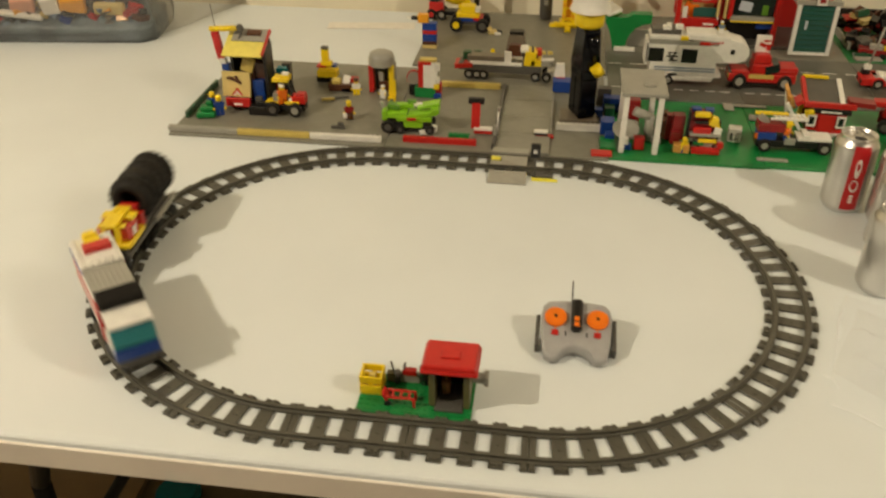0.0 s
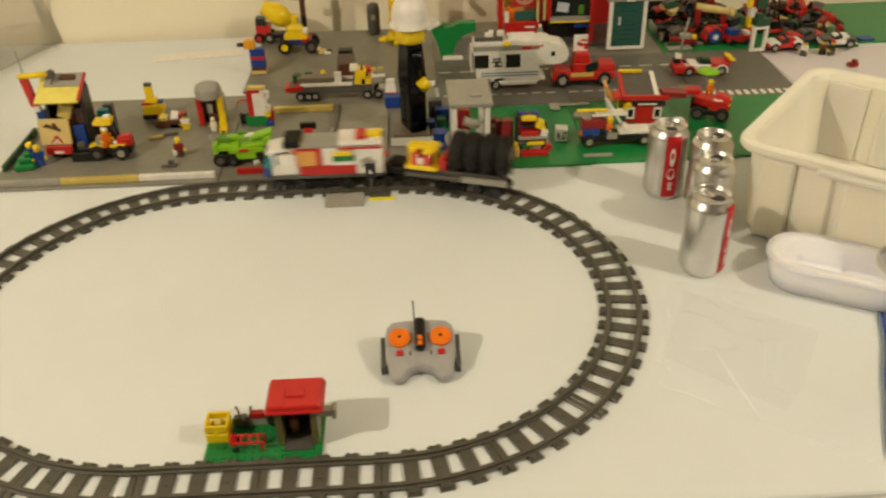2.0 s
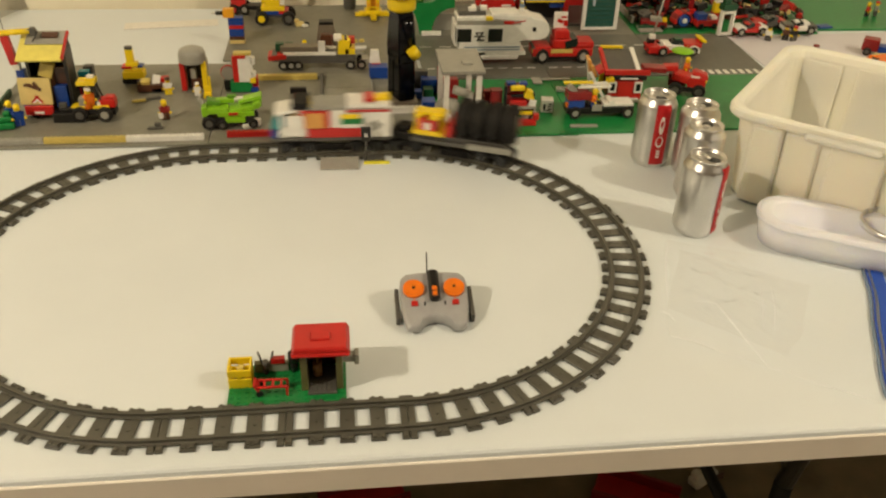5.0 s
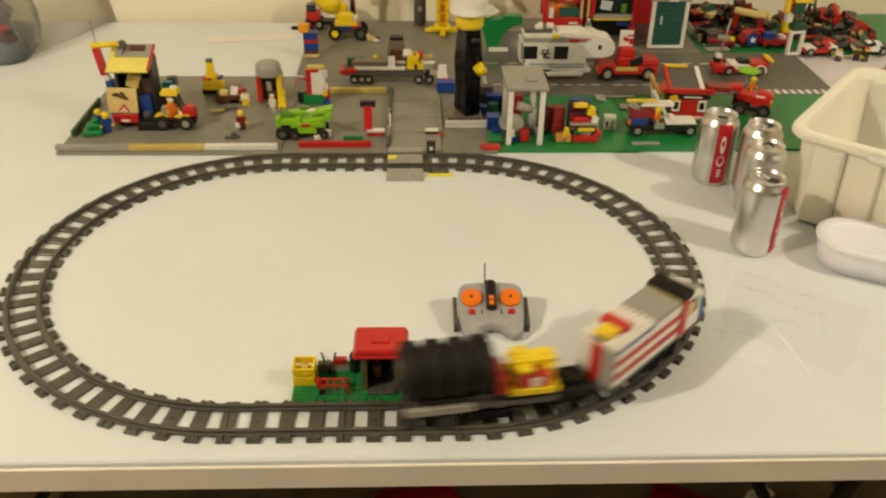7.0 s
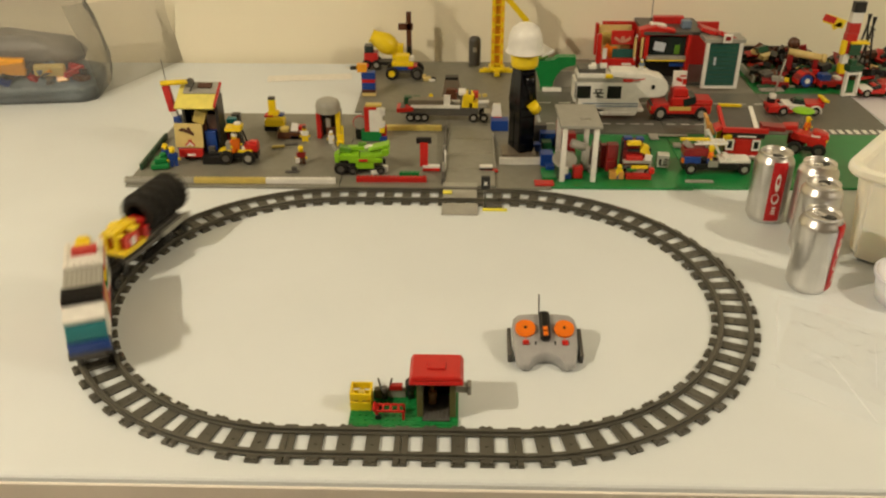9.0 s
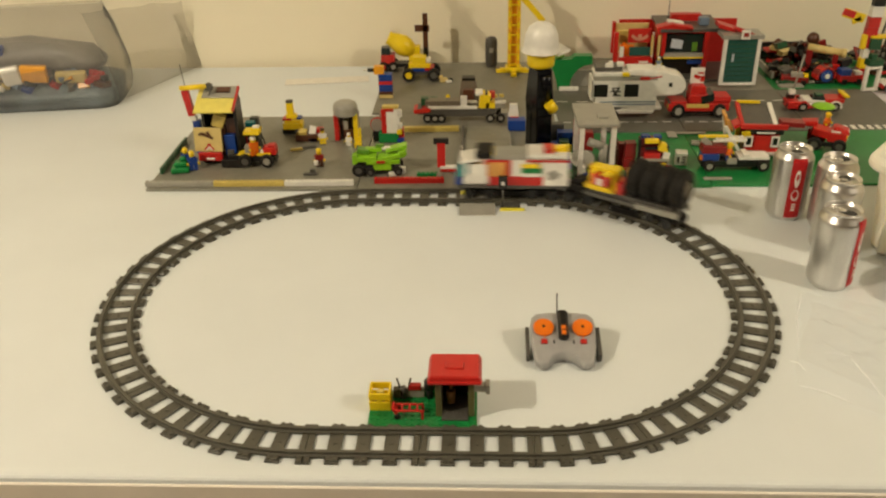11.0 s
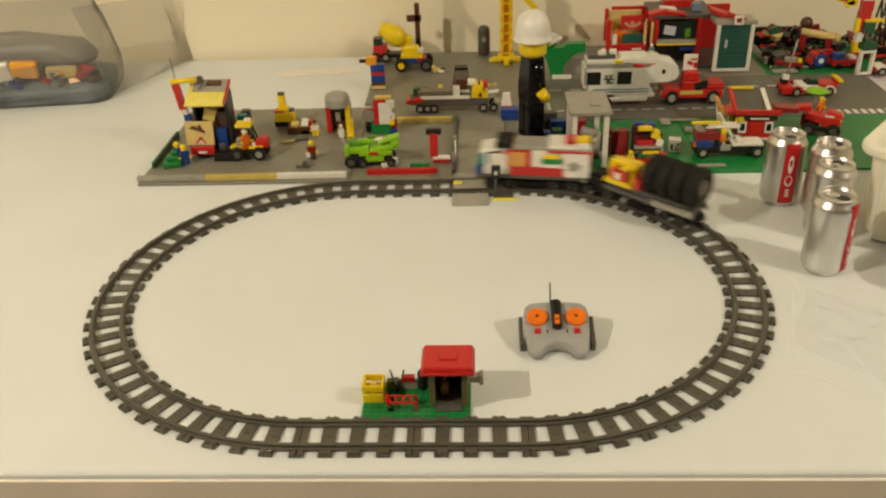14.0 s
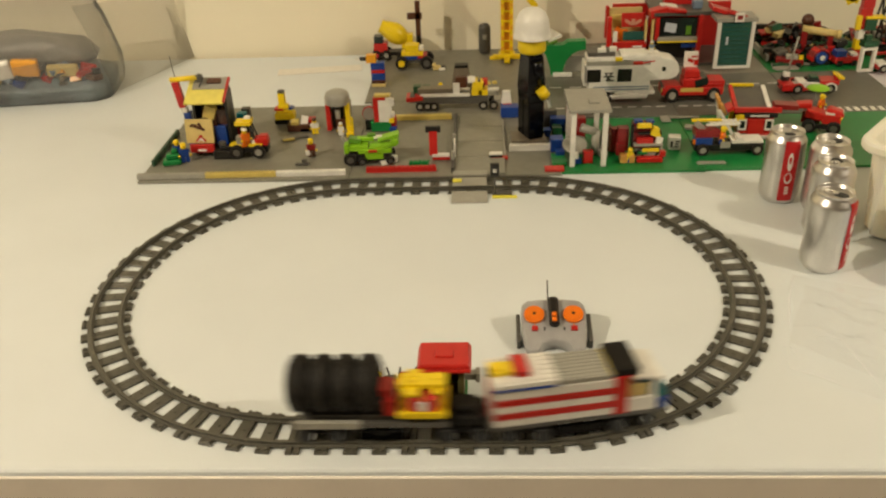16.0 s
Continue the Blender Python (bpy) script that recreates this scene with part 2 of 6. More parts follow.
# ---- the table and the room ----
def slab(name, x0, x1, y0, y1, z0, z1, mat, label, category, edge=0.0):
    bm = bmesh.new()
    add_box(bm, (x0 + x1) * 500, (y0 + y1) * 500, z0 * 1000, (x1 - x0) * 1000, (y1 - y0) * 1000, (z1 - z0) * 1000)
    if edge:
        bmesh.ops.bevel(bm, geom=list(bm.edges), offset=edge, segments=3, affect="EDGES", profile=0.6)
    ob = part(name, bm, mat)
    return tagged(ob, label, category, kind="structure")


slab("floor", -4.6, 5.2, -5.0, 2.0, -0.8, -0.74, CARPET, "dark brown carpeted floor under the table", "floor")
# ceiling and three outer walls are unseen, added to set the bounce light
slab("ceiling", -4.6, 5.2, -5.0, 2.0, 1.9, 1.98, CEIL, "unseen plain ceiling added to shape bounce light", "ceiling")
slab("wall_west", -4.68, -4.6, -5.0, 2.0, -0.74, 1.9, ROOM, "unseen plain wall added to shape bounce light", "wall")
slab("wall_east", 5.2, 5.28, -5.0, 2.0, -0.74, 1.9, ROOM, "unseen plain wall added to shape bounce light", "wall")
slab("wall_south", -4.6, 5.2, -5.08, -5.0, -0.74, 1.9, ROOM, "unseen plain wall added to shape bounce light", "wall")
bm = bmesh.new()
add_box(bm, 200, 40, 0, 9600, 80, 2640)
north = tagged(part("wall_north", bm, WALL), "cream painted wall behind the table", "wall", kind="structure")
north.matrix_basis = pose(0.1, 1.16, -0.74, 0, 0, 3.2)

table = thing("folding_table", 0, 0, 0, 0, "white plastic folding table with dark steel legs", "table")
bm = bmesh.new()
add_box(bm, 50, 366, -41, 3100, 1482, 41)
bmesh.ops.bevel(bm, geom=list(bm.edges), offset=0.006, segments=3, affect="EDGES", profile=0.6)
part("tabletop", bm, TABLE, table, "smooth white plastic tabletop")
blk(table, "edge_band", EDGE, [(50, -376, -40, 3080, 4, 32)], "beige plastic edge band", 1)
for x in (-520, 655):
    for y in (-235, 900):
        leg = rod(table, "leg", STEEL, [(x - 6, y, -740, 13, 500), (x - 6, y, -242, 13, 206, (0, 12, 0))], "dark steel leg")
        rod(table, "brace", STEEL, [(x - 2, y + 6, -215, 11, 178, (0, -20, 0))], "dark steel brace")
    rod(table, "crossbar", STEEL, [(x - 6, -235, -420, 10, 1135, (-90, 0, 0))])

rug = slab("floor_board", -1.5, -0.66, -0.5, 0.6, -0.74, -0.725, BOARD, "tan wooden board on the floor", "board")
del rug["kind"]
blue_lid = thing("play_disc", -0.58, 0.17, -0.74, 20, "small blue plastic disc lying on the floor", "toy disc")
rod(blue_lid, "disc", TEAL, [(0, 0, 0, 46, 14), (0, 0, 14, 38, 6)], "", 24)
for x, y, a in ((0.085, 0.21, 20), (0.64, 0.17, -28)):
    red_toy = thing("plastic_ramp", x, y, -0.74, a, "red plastic toy ramp lying on the floor", "toy ramp", "red ramps under the table")
    blk(red_toy, "bed", RED, [(0, 0, 0, 170, 84, 10)], "", 3)
    blk(red_toy, "side_rail", RED_DARK, [(0, -40, 10, 170, 8, 26)], "", 2)
    blk(red_toy, "side_rail", RED_DARK, [(0, 40, 10, 170, 8, 26)], "", 2)
white_toy = thing("toy_block", 0.8, 0.21, -0.74, 30, "small white toy block on the floor", "toy block")
blk(white_toy, "body", WHITE, [(0, 0, 0, 70, 30, 22), (-22, 0, 22, 22, 26, 16)], "", 5)
blk(white_toy, "foot", BROWN, [(30, -19, 0, 26, 8, 18)], "brown end", 3)

# ---- the railway ----
R, HALF = 0.32, 0.128
LOOP = 4 * HALF + 2 * math.pi * R


def on_track(s):
    """Place and heading on the middle of the loop, s metres on from the middle of the near straight."""
    s = s % LOOP
    if s < HALF:
        return s, -R, 0.0
    s -= HALF
    if s < math.pi * R:
        a = s / R
        return HALF + R * math.sin(a), -R * math.cos(a), a
    s -= math.pi * R
    if s < 2 * HALF:
        return HALF - s, R, math.pi
    s -= 2 * HALF
    if s < math.pi * R:
        a = s / R
        return -HALF - R * math.sin(a), R * math.cos(a), math.pi + a
    return s - math.pi * R - HALF, -R, 0.0


def sleeper_mesh(width):
    bm = bmesh.new()
    add_box(bm, 0, 0, 0, width, 64, 3.4)
    add_box(bm, 0, -26, 3.4, width * 0.86, 9, 1.2)
    add_box(bm, 0, 26, 3.4, width * 0.86, 9, 1.2)
    bevel(bm, 0.5)
    if width > 10:
        for x, y in ((-4, -28), (4, -28), (-4, 28), (4, 28)):
            add_tube(bm, x, y, 4.4, 2.4, 1.6, seg=8)
        add_tube(bm, 0, 0, 3.3, 2.2, 0.9, seg=8)
    me = bpy.data.meshes.new("sleeper")
    bm.to_mesh(me)
    bm.free()
    me.materials.append(TRACKGREY)
    return me


def sweep_rail(off, curve):
    """One rail, off metres from the middle, over a section; its profile is a foot, a web and a head."""
    prof = [(-4.2, 3.2), (-4.2, 4.6), (-1.6, 5.6), (-1.6, 8.0), (-2.1, 8.4), (-2.1, 9.6), (2.1, 9.6), (2.1, 8.4), (1.6, 8.0), (1.6, 5.6), (4.2, 4.6), (4.2, 3.2)]
    bm = bmesh.new()
    steps, rings = (8 if curve else 1), []
    for i in range(steps + 1):
        f = i / steps
        ring = []
        for u, h in prof:
            w = off + u / 1000
            if curve:
                a = math.radians(22.5) * f
                ring.append(bm.verts.new(((R + w) * math.sin(a), R - (R + w) * math.cos(a), h / 1000)))
            else:
                ring.append(bm.verts.new((HALF * f, -w, h / 1000)))
        rings.append(ring)
    for a, b in zip(rings, rings[1:]):
        for i in range(len(prof)):
            j = (i + 1) % len(prof)
            bm.faces.new((a[i], b[i], b[j], a[j]))
    bm.faces.new(rings[0])
    bm.faces.new(rings[-1][::-1])
    return bm


FULL, ENDPIECE = sleeper_mesh(16), sleeper_mesh(7.7)


def track_section(curve):
    ob = thing("track_curve" if curve else "track_straight", 0, 0, 0, 0, "dark grey plastic %s toy railway track section" % ("curved" if curve else "straight"), "toy track", "track sections of the loop")
    length = math.pi * R / 8 if curve else HALF
    for f, me in ((4.1 / 128, ENDPIECE), (0.25, FULL), (0.5, FULL), (0.75, FULL), (1 - 4.1 / 128, ENDPIECE)):
        s = new("sleeper", me)
        s.parent = ob
        if curve:
            a = length * f / R
            s.matrix_basis = pose(R * math.sin(a), R - R * math.cos(a), 0, 0, 0, math.degrees(a))
        else:
            s.matrix_basis = pose(length * f, 0, 0)
    for off in (-0.0195, 0.0195):
        part("rail", sweep_rail(off, curve), TRACKGREY, ob)
    return ob


straight, curve = track_section(False), track_section(True)
starts = [(False, -HALF), (False, 0.0)] + [(True, HALF + i * math.pi * R / 8) for i in range(8)]
starts += [(False, HALF + math.pi * R), (False, 2 * HALF + math.pi * R)] + [(True, 3 * HALF + math.pi * R + i * math.pi * R / 8) for i in range(8)]
used = set()
for kind, s in starts:
    x, y, a = on_track(s + 1e-6)
    m = pose(x, y, 0, 0, 0, math.degrees(a))
    src = curve if kind else straight
    if kind in used:
        copy_thing(src, m)
    else:
        src.matrix_basis = m
        used.add(kind)

# ---- the train ----
LIFT = 4  # millimetres by which the bodies ride higher
loco = thing("toy_locomotive", 0, 0, 0, 0, "white and red striped toy brick locomotive with teal windscreen", "toy train")
W = 49
blk(loco, "chassis", DARK, [(0, 0, 27 + LIFT, 192, W, 6), (90, 0, 22 + LIFT, 12, 36, 6)], "dark grey chassis plate")
side = -W / 2
blk(loco, "body", WHITE, [(-22, 0, 33 + LIFT, 146, W - 4, 48)], "white brick body")
for z in (42, 60):
    blk(loco, "stripe", RED, [(-30, side + 1, z + LIFT, 131, 3, 8.6)], "red stripe along the side")
for z, h in ((33, 8.8), (51, 8.8), (69, 11)):
    blk(loco, "side_strip", WHITE, [(-30, side + 1, z + LIFT, 131, 2.6, h)])
blk(loco, "door_post", RED, [(42, side + 0.4, 33 + LIFT, 15, 5, 50)], "red door post")
blk(loco, "inner_panel", RED, [(-8, -side - 1, 33 + LIFT, 92, 3, 16)], "red lower side panel")
blk(loco, "inner_post", RED, [(24, -side - 1.2, 49.4 + LIFT, 46, 3, 30)], "red side panel round the hatch")
blk(loco, "hatch", ORANGE_TAN, [(25, -side - 0.4, 49.6 + LIFT, 30, 3.5, 26)], "tan brown side hatch")
blk(loco, "inner_side_wall", WHITE, [(-75, -side - 0.6, 33 + LIFT, 42, 3.4, 43)], "white panel with a grey print")
blk(loco, "print", GREY, [(-74, -side + 1.2, 46 + LIFT, 16, 0.6, 16, (0, 24, 0)), (-80, -side + 1.2, 52 + LIFT, 8, 0.6, 5), (-66, -side + 1.2, 44 + LIFT, 7, 0.6, 6)], "faint grey printed mark", 0)
blk(loco, "cab_side_wall", WHITE, [(57, -side - 0.6, 37 + LIFT, 30, 3.4, 34)])
blk(loco, "roof_edge", RED, [(-61, -side - 0.4, 76.4 + LIFT, 70, 3, 3.4)], "thin red edge under the roof")
blk(loco, "side_badge", GREEN, [(-34, -side - 0.2, 56 + LIFT, 34, 3.2, 9)], "green side badge")
blk(loco, "side_badge", YELLOW, [(-32, -side - 0.2, 65.5 + LIFT, 30, 3.2, 7)], "yellow side badge")
blk(loco, "side_badge", WHITE, [(-34, -side - 0.2, 49.3 + LIFT, 34, 3.2, 6.4)], "white side badge")
blk(loco, "trim", BLUE, [(-62, side + 0.2, 80.2 + LIFT, 68, 3, 2)], "thin blue roof trim")
blk(loco, "rear_roof", WHITE, [(-62, 0, 83 + LIFT, 70, W + 1, 6)], "white rear roof plate", studs=[p for p in studs_on(-97, -27, -24, 24, 89 + LIFT) if p[0] > -44 or abs(p[1]) > 17])
blk(loco, "roof", GREY, [(6, 0, 80 + LIFT, 66, W - 1, 6)], "grey ribbed roof")
for i in range(8):
    blk(loco, "roof_rib", GREY, [(6, -20.6 + 5.9 * i, 86 + LIFT, 66, 3, 0.7)], "", 0.3)
blk(loco, "roof_trim", YELLOW, [(31.5, 0, 81 + LIFT, 3, W - 2, 5.6)], "yellow trim strip")
blk(loco, "roof_unit", MATT, [(47, 0, 82 + LIFT, 28, W, 10)], "black ridged roof unit")
for i in range(6):
    blk(loco, "roof_ridge", MATT, [(37 + 4.4 * i, 0, 91.9 + LIFT, 2, W - 4, 0.9)], "", 0.3)
blk(loco, "cab_roof", WHITE, [(71, 0, 74 + LIFT, 34, W, 5, (0, 10, 0))], "white sloping cab roof")
blk(loco, "cab_wall", WHITE, [(66, side + 2, 33 + LIFT, 34, 4, 18), (66, -side - 4, 33 + LIFT, 34, 4, 18), (62, 0, 33 + LIFT, 26, W - 10, 14)])
blk(loco, "cab_interior", TAN, [(54, 0, 47 + LIFT, 4, W - 8, 28), (64, side + 3, 52 + LIFT, 18, 2, 16)], "tan cab interior")
for y in (side + 2.2, -side - 2.2):
    blk(loco, "cab_pillar", WHITE, [(79, y, 50 + LIFT, 5, 4, 24)])
bm = bmesh.new()
pane = [(80, 47.4), (93.5, 47.4), (94.5, 53), (90, 66), (83, 72), (80, 72)]
lo, hi = [[bm.verts.new((x / 1000, y, (z + LIFT) / 1000)) for x, z in pane] for y in (side / 1000 + 0.001, -side / 1000 - 0.001)]
bm.faces.new(lo), bm.faces.new(hi[::-1])
for i in range(len(pane)):
    j = (i + 1) % len(pane)
    bm.faces.new((lo[j], lo[i], hi[i], hi[j]))
bevel(bm, 0.8)
part("windscreen", bm, TEALGLASS, loco, "clear teal windscreen")
for y in (-11, 11):
    blk(loco, "cab_seat", TEAL, [(76, y, 47.2 + LIFT, 7, 14, 15)], "teal seat block in the cab", 1)
blk(loco, "dashboard", BLACK, [(77, 0, 47.2 + LIFT, 5, 6, 20)], "black dashboard")
blk(loco, "front_bumper", BLUE, [(91, 0, 33 + LIFT, 10, W, 14)], "blue front bumper")
blk(loco, "roof_light", YELLOW, [(-84, 0, 89 + LIFT, 24, 19, 6), (-90, 0, 95 + LIFT, 12, 13, 3)], "yellow roof light block")
blk(loco, "roof_light_foot", BLACK, [(-97, 0, 88 + LIFT, 3, 13, 4)])
blk(loco, "roof_tile", RED, [(-63, 2, 89 + LIFT, 16, 32, 7)], "red roof block")
blk(loco, "rear_wall", WHITE, [(-95.5, 16, 33 + LIFT, 3, 16, 50)])
blk(loco, "rear_stripe", RED, [(-95.8, 1, 33 + LIFT, 3.4, 14, 50)], "red stripe down the back")
blk(loco, "rear_wall", GREY, [(-95.5, -15, 33 + LIFT, 3, 18, 50)], "grey rear panel")
blk(loco, "buffer_beam", DARK, [(-97, 0, 24 + LIFT, 6, 34, 6)])


def bogie(parent, x):
    """A bogie frame with two axles that swivels under its vehicle."""
    b = blk(parent, "bogie", MATT, [(0, 0, 15, 56, 28, 11), (0, -19, 13, 54, 5, 11), (0, 19, 13, 54, 5, 11), (0, 0, 25, 12, 12, 2.4), (0, -22, 15, 14, 3, 7), (0, 22, 15, 14, 3, 7)], "black bogie frame")
    for ax in (-18, 18):
        for y in (-19.5, 19.5):
            rod(b, "wheel", STEEL, [(ax, y + 3, 18.4, 8.8, 6, (90, 0, 0))])
    b.location = (x / 1000, 0, 0)
    return b


loco_front, loco_back = bogie(loco, 56), bogie(loco, -56)
rod(loco, "coupling", STEEL, [(-99, 0, 24, 5, 5, (0, -90, 0))])


def ring_tyre(bm, x, z, r, w):
    """A fat toy tyre round the x axis."""
    m0 = pose(x / 1000, 0, z / 1000, 0, 90, 0)
    h = w / 2
    lathe(bm, [(r * 0.5, -h * 0.92), (r * 0.72, -h), (r * 0.86, -h * 0.8), (r * 0.94, -h * 0.52), (r * 0.98, -h * 0.2), (r * 0.98, h * 0.2), (r * 0.94, h * 0.52), (r * 0.86, h * 0.8), (r * 0.72, h), (r * 0.5, h * 0.92), (r * 0.5, -h * 0.92)], 36, 0, m0)


LUG = []


def tread(tyre, x, z, r, w, lugs):
    """The tyre's lugs, one block each, all on one mesh."""
    h = w / 2
    for k in range(lugs):
        for sgn in (-1, 1):
            if not LUG:
                bm = bmesh.new()
                add_box(bm, 0, 0, 0, h * 0.68, 2.6, r * 0.04)
                ob = part("lug", bm, RUBBER, tyre)
                LUG.append(ob.data)
            else:
                ob = new("lug", LUG[0])
                ob.parent = tyre
            ob.matrix_basis = pose(x / 1000, 0, z / 1000, 360 / lugs * (k + 0.25 * sgn), 0, 0) @ pose(sgn * h * 0.36 / 1000, 0, r * 0.95 / 1000, 0, sgn * 12, 14 * sgn)


CARGO = 12  # millimetres by which the load rides higher
wagon = thing("toy_flat_wagon", 0, 0, 0, 0, "grey toy flat wagon loaded with four black tyres", "toy train")
blk(wagon, "deck", DARK, [(-8, 0, 30, 164, 44, 7), (-6, 0, 37, 152, 34, 7.2)], "dark grey deck")
for y in (-22.5, 22.5):
    blk(wagon, "deck_edge", GREY, [(-58, y, 31, 74, 6, 9)], "light grey deck edge")
for i in range(4):
    bm = bmesh.new()
    ring_tyre(bm, -86 + 25 * i, 63 + CARGO, 31.5, 25.5)
    t = part("load_tyre", bm, RUBBER, wagon, "chunky black rubber tyre")
    tread(t, -86 + 25 * i, 63 + CARGO, 31.5, 25.5, 20)
    if i == 0:
        bm = bmesh.new()
        lathe(bm, [(0.1, -9), (4, -9), (5, -11), (7, -11), (8, -7), (12, -7), (14.5, -11.5), (15.6, -12), (15.6, 0)], 24, 0, pose(-0.086, 0, (60 + CARGO) / 1000, 0, 90, 0))
        for k in range(6):
            a = math.radians(60 * k)
            add_box(bm, -95, -9 * math.sin(a), 60 + CARGO + 9 * math.cos(a), 3, 2.4, 6, (60 * k, 0, 0))
        part("rim", bm, BROWN_GREY, t, "dusty grey wheel rim")
blk(wagon, "bulkhead", RED, [(11, 0, 33 + CARGO, 11, 40, 20), (6, 0, 53 + CARGO, 10, 24, 9)], "red bulkhead")
blk(wagon, "cage_floor", YELLOW, [(46, 0, 33 + CARGO, 54, 49, 6)], "yellow cage base")
blk(wagon, "cage_roof", YELLOW, [(46, 0, 62 + CARGO, 52, 20, 6), (36, 0, 60 + CARGO, 16, 44, 4.5), (62, 0, 60 + CARGO, 10, 36, 3)], "yellow cage roof", studs=[(30, -4, 68 + CARGO), (38, -4, 68 + CARGO), (30, 4, 68 + CARGO), (38, 4, 68 + CARGO), (62, 0, 68 + CARGO)])
for x, y in ((26, -9), (68, -9), (26, 9), (68, 9)):
    blk(wagon, "cage_post", YELLOW, [(x, y, 39 + CARGO, 6, 6, 23)])
blk(wagon, "side_ledge", YELLOW, [(46, -23.6, 33 + CARGO, 40, 3, 8), (46, 23.6, 33 + CARGO, 40, 3, 8)], "yellow side ledge")
for x in (38, 56):
    for y in (-13, 13):
        blk(wagon, "canister", REDCLEAR, [(x, y, 39 + CARGO, 14, 18, 20)], "clear red canister", 2)
for y in (-20, 20):
    blk(wagon, "panel", WHITE, [(47, y * 1.12, 42 + CARGO, 10, 2, 12)], "white cage panel")
blk(wagon, "drawbar", MATT, [(93, 0, 28, 40, 36, 13), (92, 0, 41, 24, 24, 9)], "black drawbar housing", 2)
wagon_front, wagon_back = bogie(wagon, 90), bogie(wagon, -66)

# ---- the little stall by the track ----
stall = thing("toy_market_stall", 0.0003, -0.2575, 0, 0, "small green based toy stall with red roof", "toy building")
blk(stall, "base", GREEN, [(0, 0, 0, 127, 64, 3.2)], "green stud plate", 0.4, [(x, y, 2.6) for x, y, z in studs_on(-64, 64, -32, 32, 3.2)])
for x in (19, 57):
    blk(stall, "wall", OLIVE, [(x, 8, 3.2, 7, 46, 50)], "olive side wall")
blk(stall, "back_wall", BLACK, [(38, 29, 3.2, 31, 4, 50)], "black back wall")
blk(stall, "floor_tile", DARK, [(38, 0, 3.2, 31, 46, 3)] + [(26 + 5 * i, -14, 6.2, 3, 14, 0.8) for i in range(6)], "dark ribbed floor tile")
blk(stall, "roof", RED, [(38, 4, 53, 62, 50, 5), (38, 4, 58, 60, 48, 6, (0, 0, 0), 0.93), (38, 2, 63.5, 22, 14, 2.5)], "red roof plate", 1.4)
rod(stall, "hanging_bottle", BROWN_AMBER, [(33, 0, 14, 5.5, 17), (33, 0, 31, 2.6, 12)], "amber brown bottle")
blk(stall, "side_bracket", GREY, [(67, 14, 20, 16, 9, 9), (76, 14, 18, 5, 13, 13)], "grey side bracket")
crate = blk(stall, "crate", YELLOW, [(-51, 6, 3.2, 25, 24, 3)], "open yellow crate")
for x, y, w, d in ((-51, -5, 25, 2.5), (-51, 17, 25, 2.5), (-62.5, 6, 2.5, 20), (-39.5, 6, 2.5, 20)):
    for z, h in ((6, 10), (19, 9)):
        blk(crate, "board", YELLOW, [(x, y, z, w, d, h)])
    blk(crate, "post", YELLOW, [(x, y, 15.8, 5, 2.4, 3.6) if w > d else (x, y, 15.8, 2.4, 5, 3.6)])
blk(crate, "loaf", TAN_YELLOW, [(-51, 8, 6, 8, 7, 17), (-54, 0, 6, 10, 8, 12, (0, 20, 30))], "tan goods in the crate", 1)
blk(stall, "trolley", RED, [(-15, -20, 14, 32, 2.5, 2.5), (-15, -8, 14, 32, 2.5, 2.5), (-24, -14, 14, 2.5, 14, 2.5), (-15, -14, 14, 2.5, 14, 2.5), (-6, -14, 14, 2.5, 14, 2.5), (-30, -14, 10, 3, 14, 10, (0, -30, 0)), (0, -20, 3.2, 3, 3, 12), (0, -8, 3.2, 3, 3, 12)], "red sack trolley")
for y in (-19, -4):
    rod(stall, "trolley_wheel", BLACK, [(-29, y, 7, 3.8, 3, (90, 0, 0))], "", 10)
blk(stall, "shelf", GREY, [(-12, 22, 3.2, 24, 6, 12)], "grey shelf brick")
blk(stall, "box", RED, [(-11, 21, 15.3, 15, 7, 7)], "small red box")
rod(stall, "jug", DARK, [(-25, 19, 3.2, 3.6, 16)], "dark grey jug")
for x, a in ((-20, 12), (-28, -12)):
    rod(stall, "tool", DARK, [(x, 20, 12, 1.2, 20, (0, a, 0))], "dark grey tool", 8)
rod(stall, "lantern", BLACK, [(6, 20, 3.2, 4, 14), (6, 20, 17, 6, 11), (6, 20, 28, 4, 3)], "black lantern")
blk(stall, "hedge", OLIVE, [(-33, 22, 3.2, 9, 8, 12)], "olive hedge brick")
blk(stall, "hedge", GREEN, [(12, 26, 3.2, 8, 8, 22), (-4, 26, 3.2, 14, 8, 8)], "green hedge bricks")

# ---- the remote control ----
remote = thing("remote_control", 0.174, -0.1395, 0, 0, "grey toy train remote control with orange dials", "remote control")
bm = bmesh.new()
outline = [(-30, -37), (-23, -37), (-18, -29), (-10, -24), (0, -22), (10, -24), (18, -29), (23, -37), (30, -37), (37, -33), (41, -12), (42, 16), (40, 28), (34, 34), (16, 36), (-16, 36), (-34, 34), (-40, 28), (-42, 16), (-41, -12), (-37, -33)]
outline = [(x, y * 1.13 if y < 0 else y) for x, y in outline]
SLOPE = 0.34


def face(y, lift=0.0):
    """Height in millimetres of the handset's sloping face."""
    return 26.5 + SLOPE * y + lift


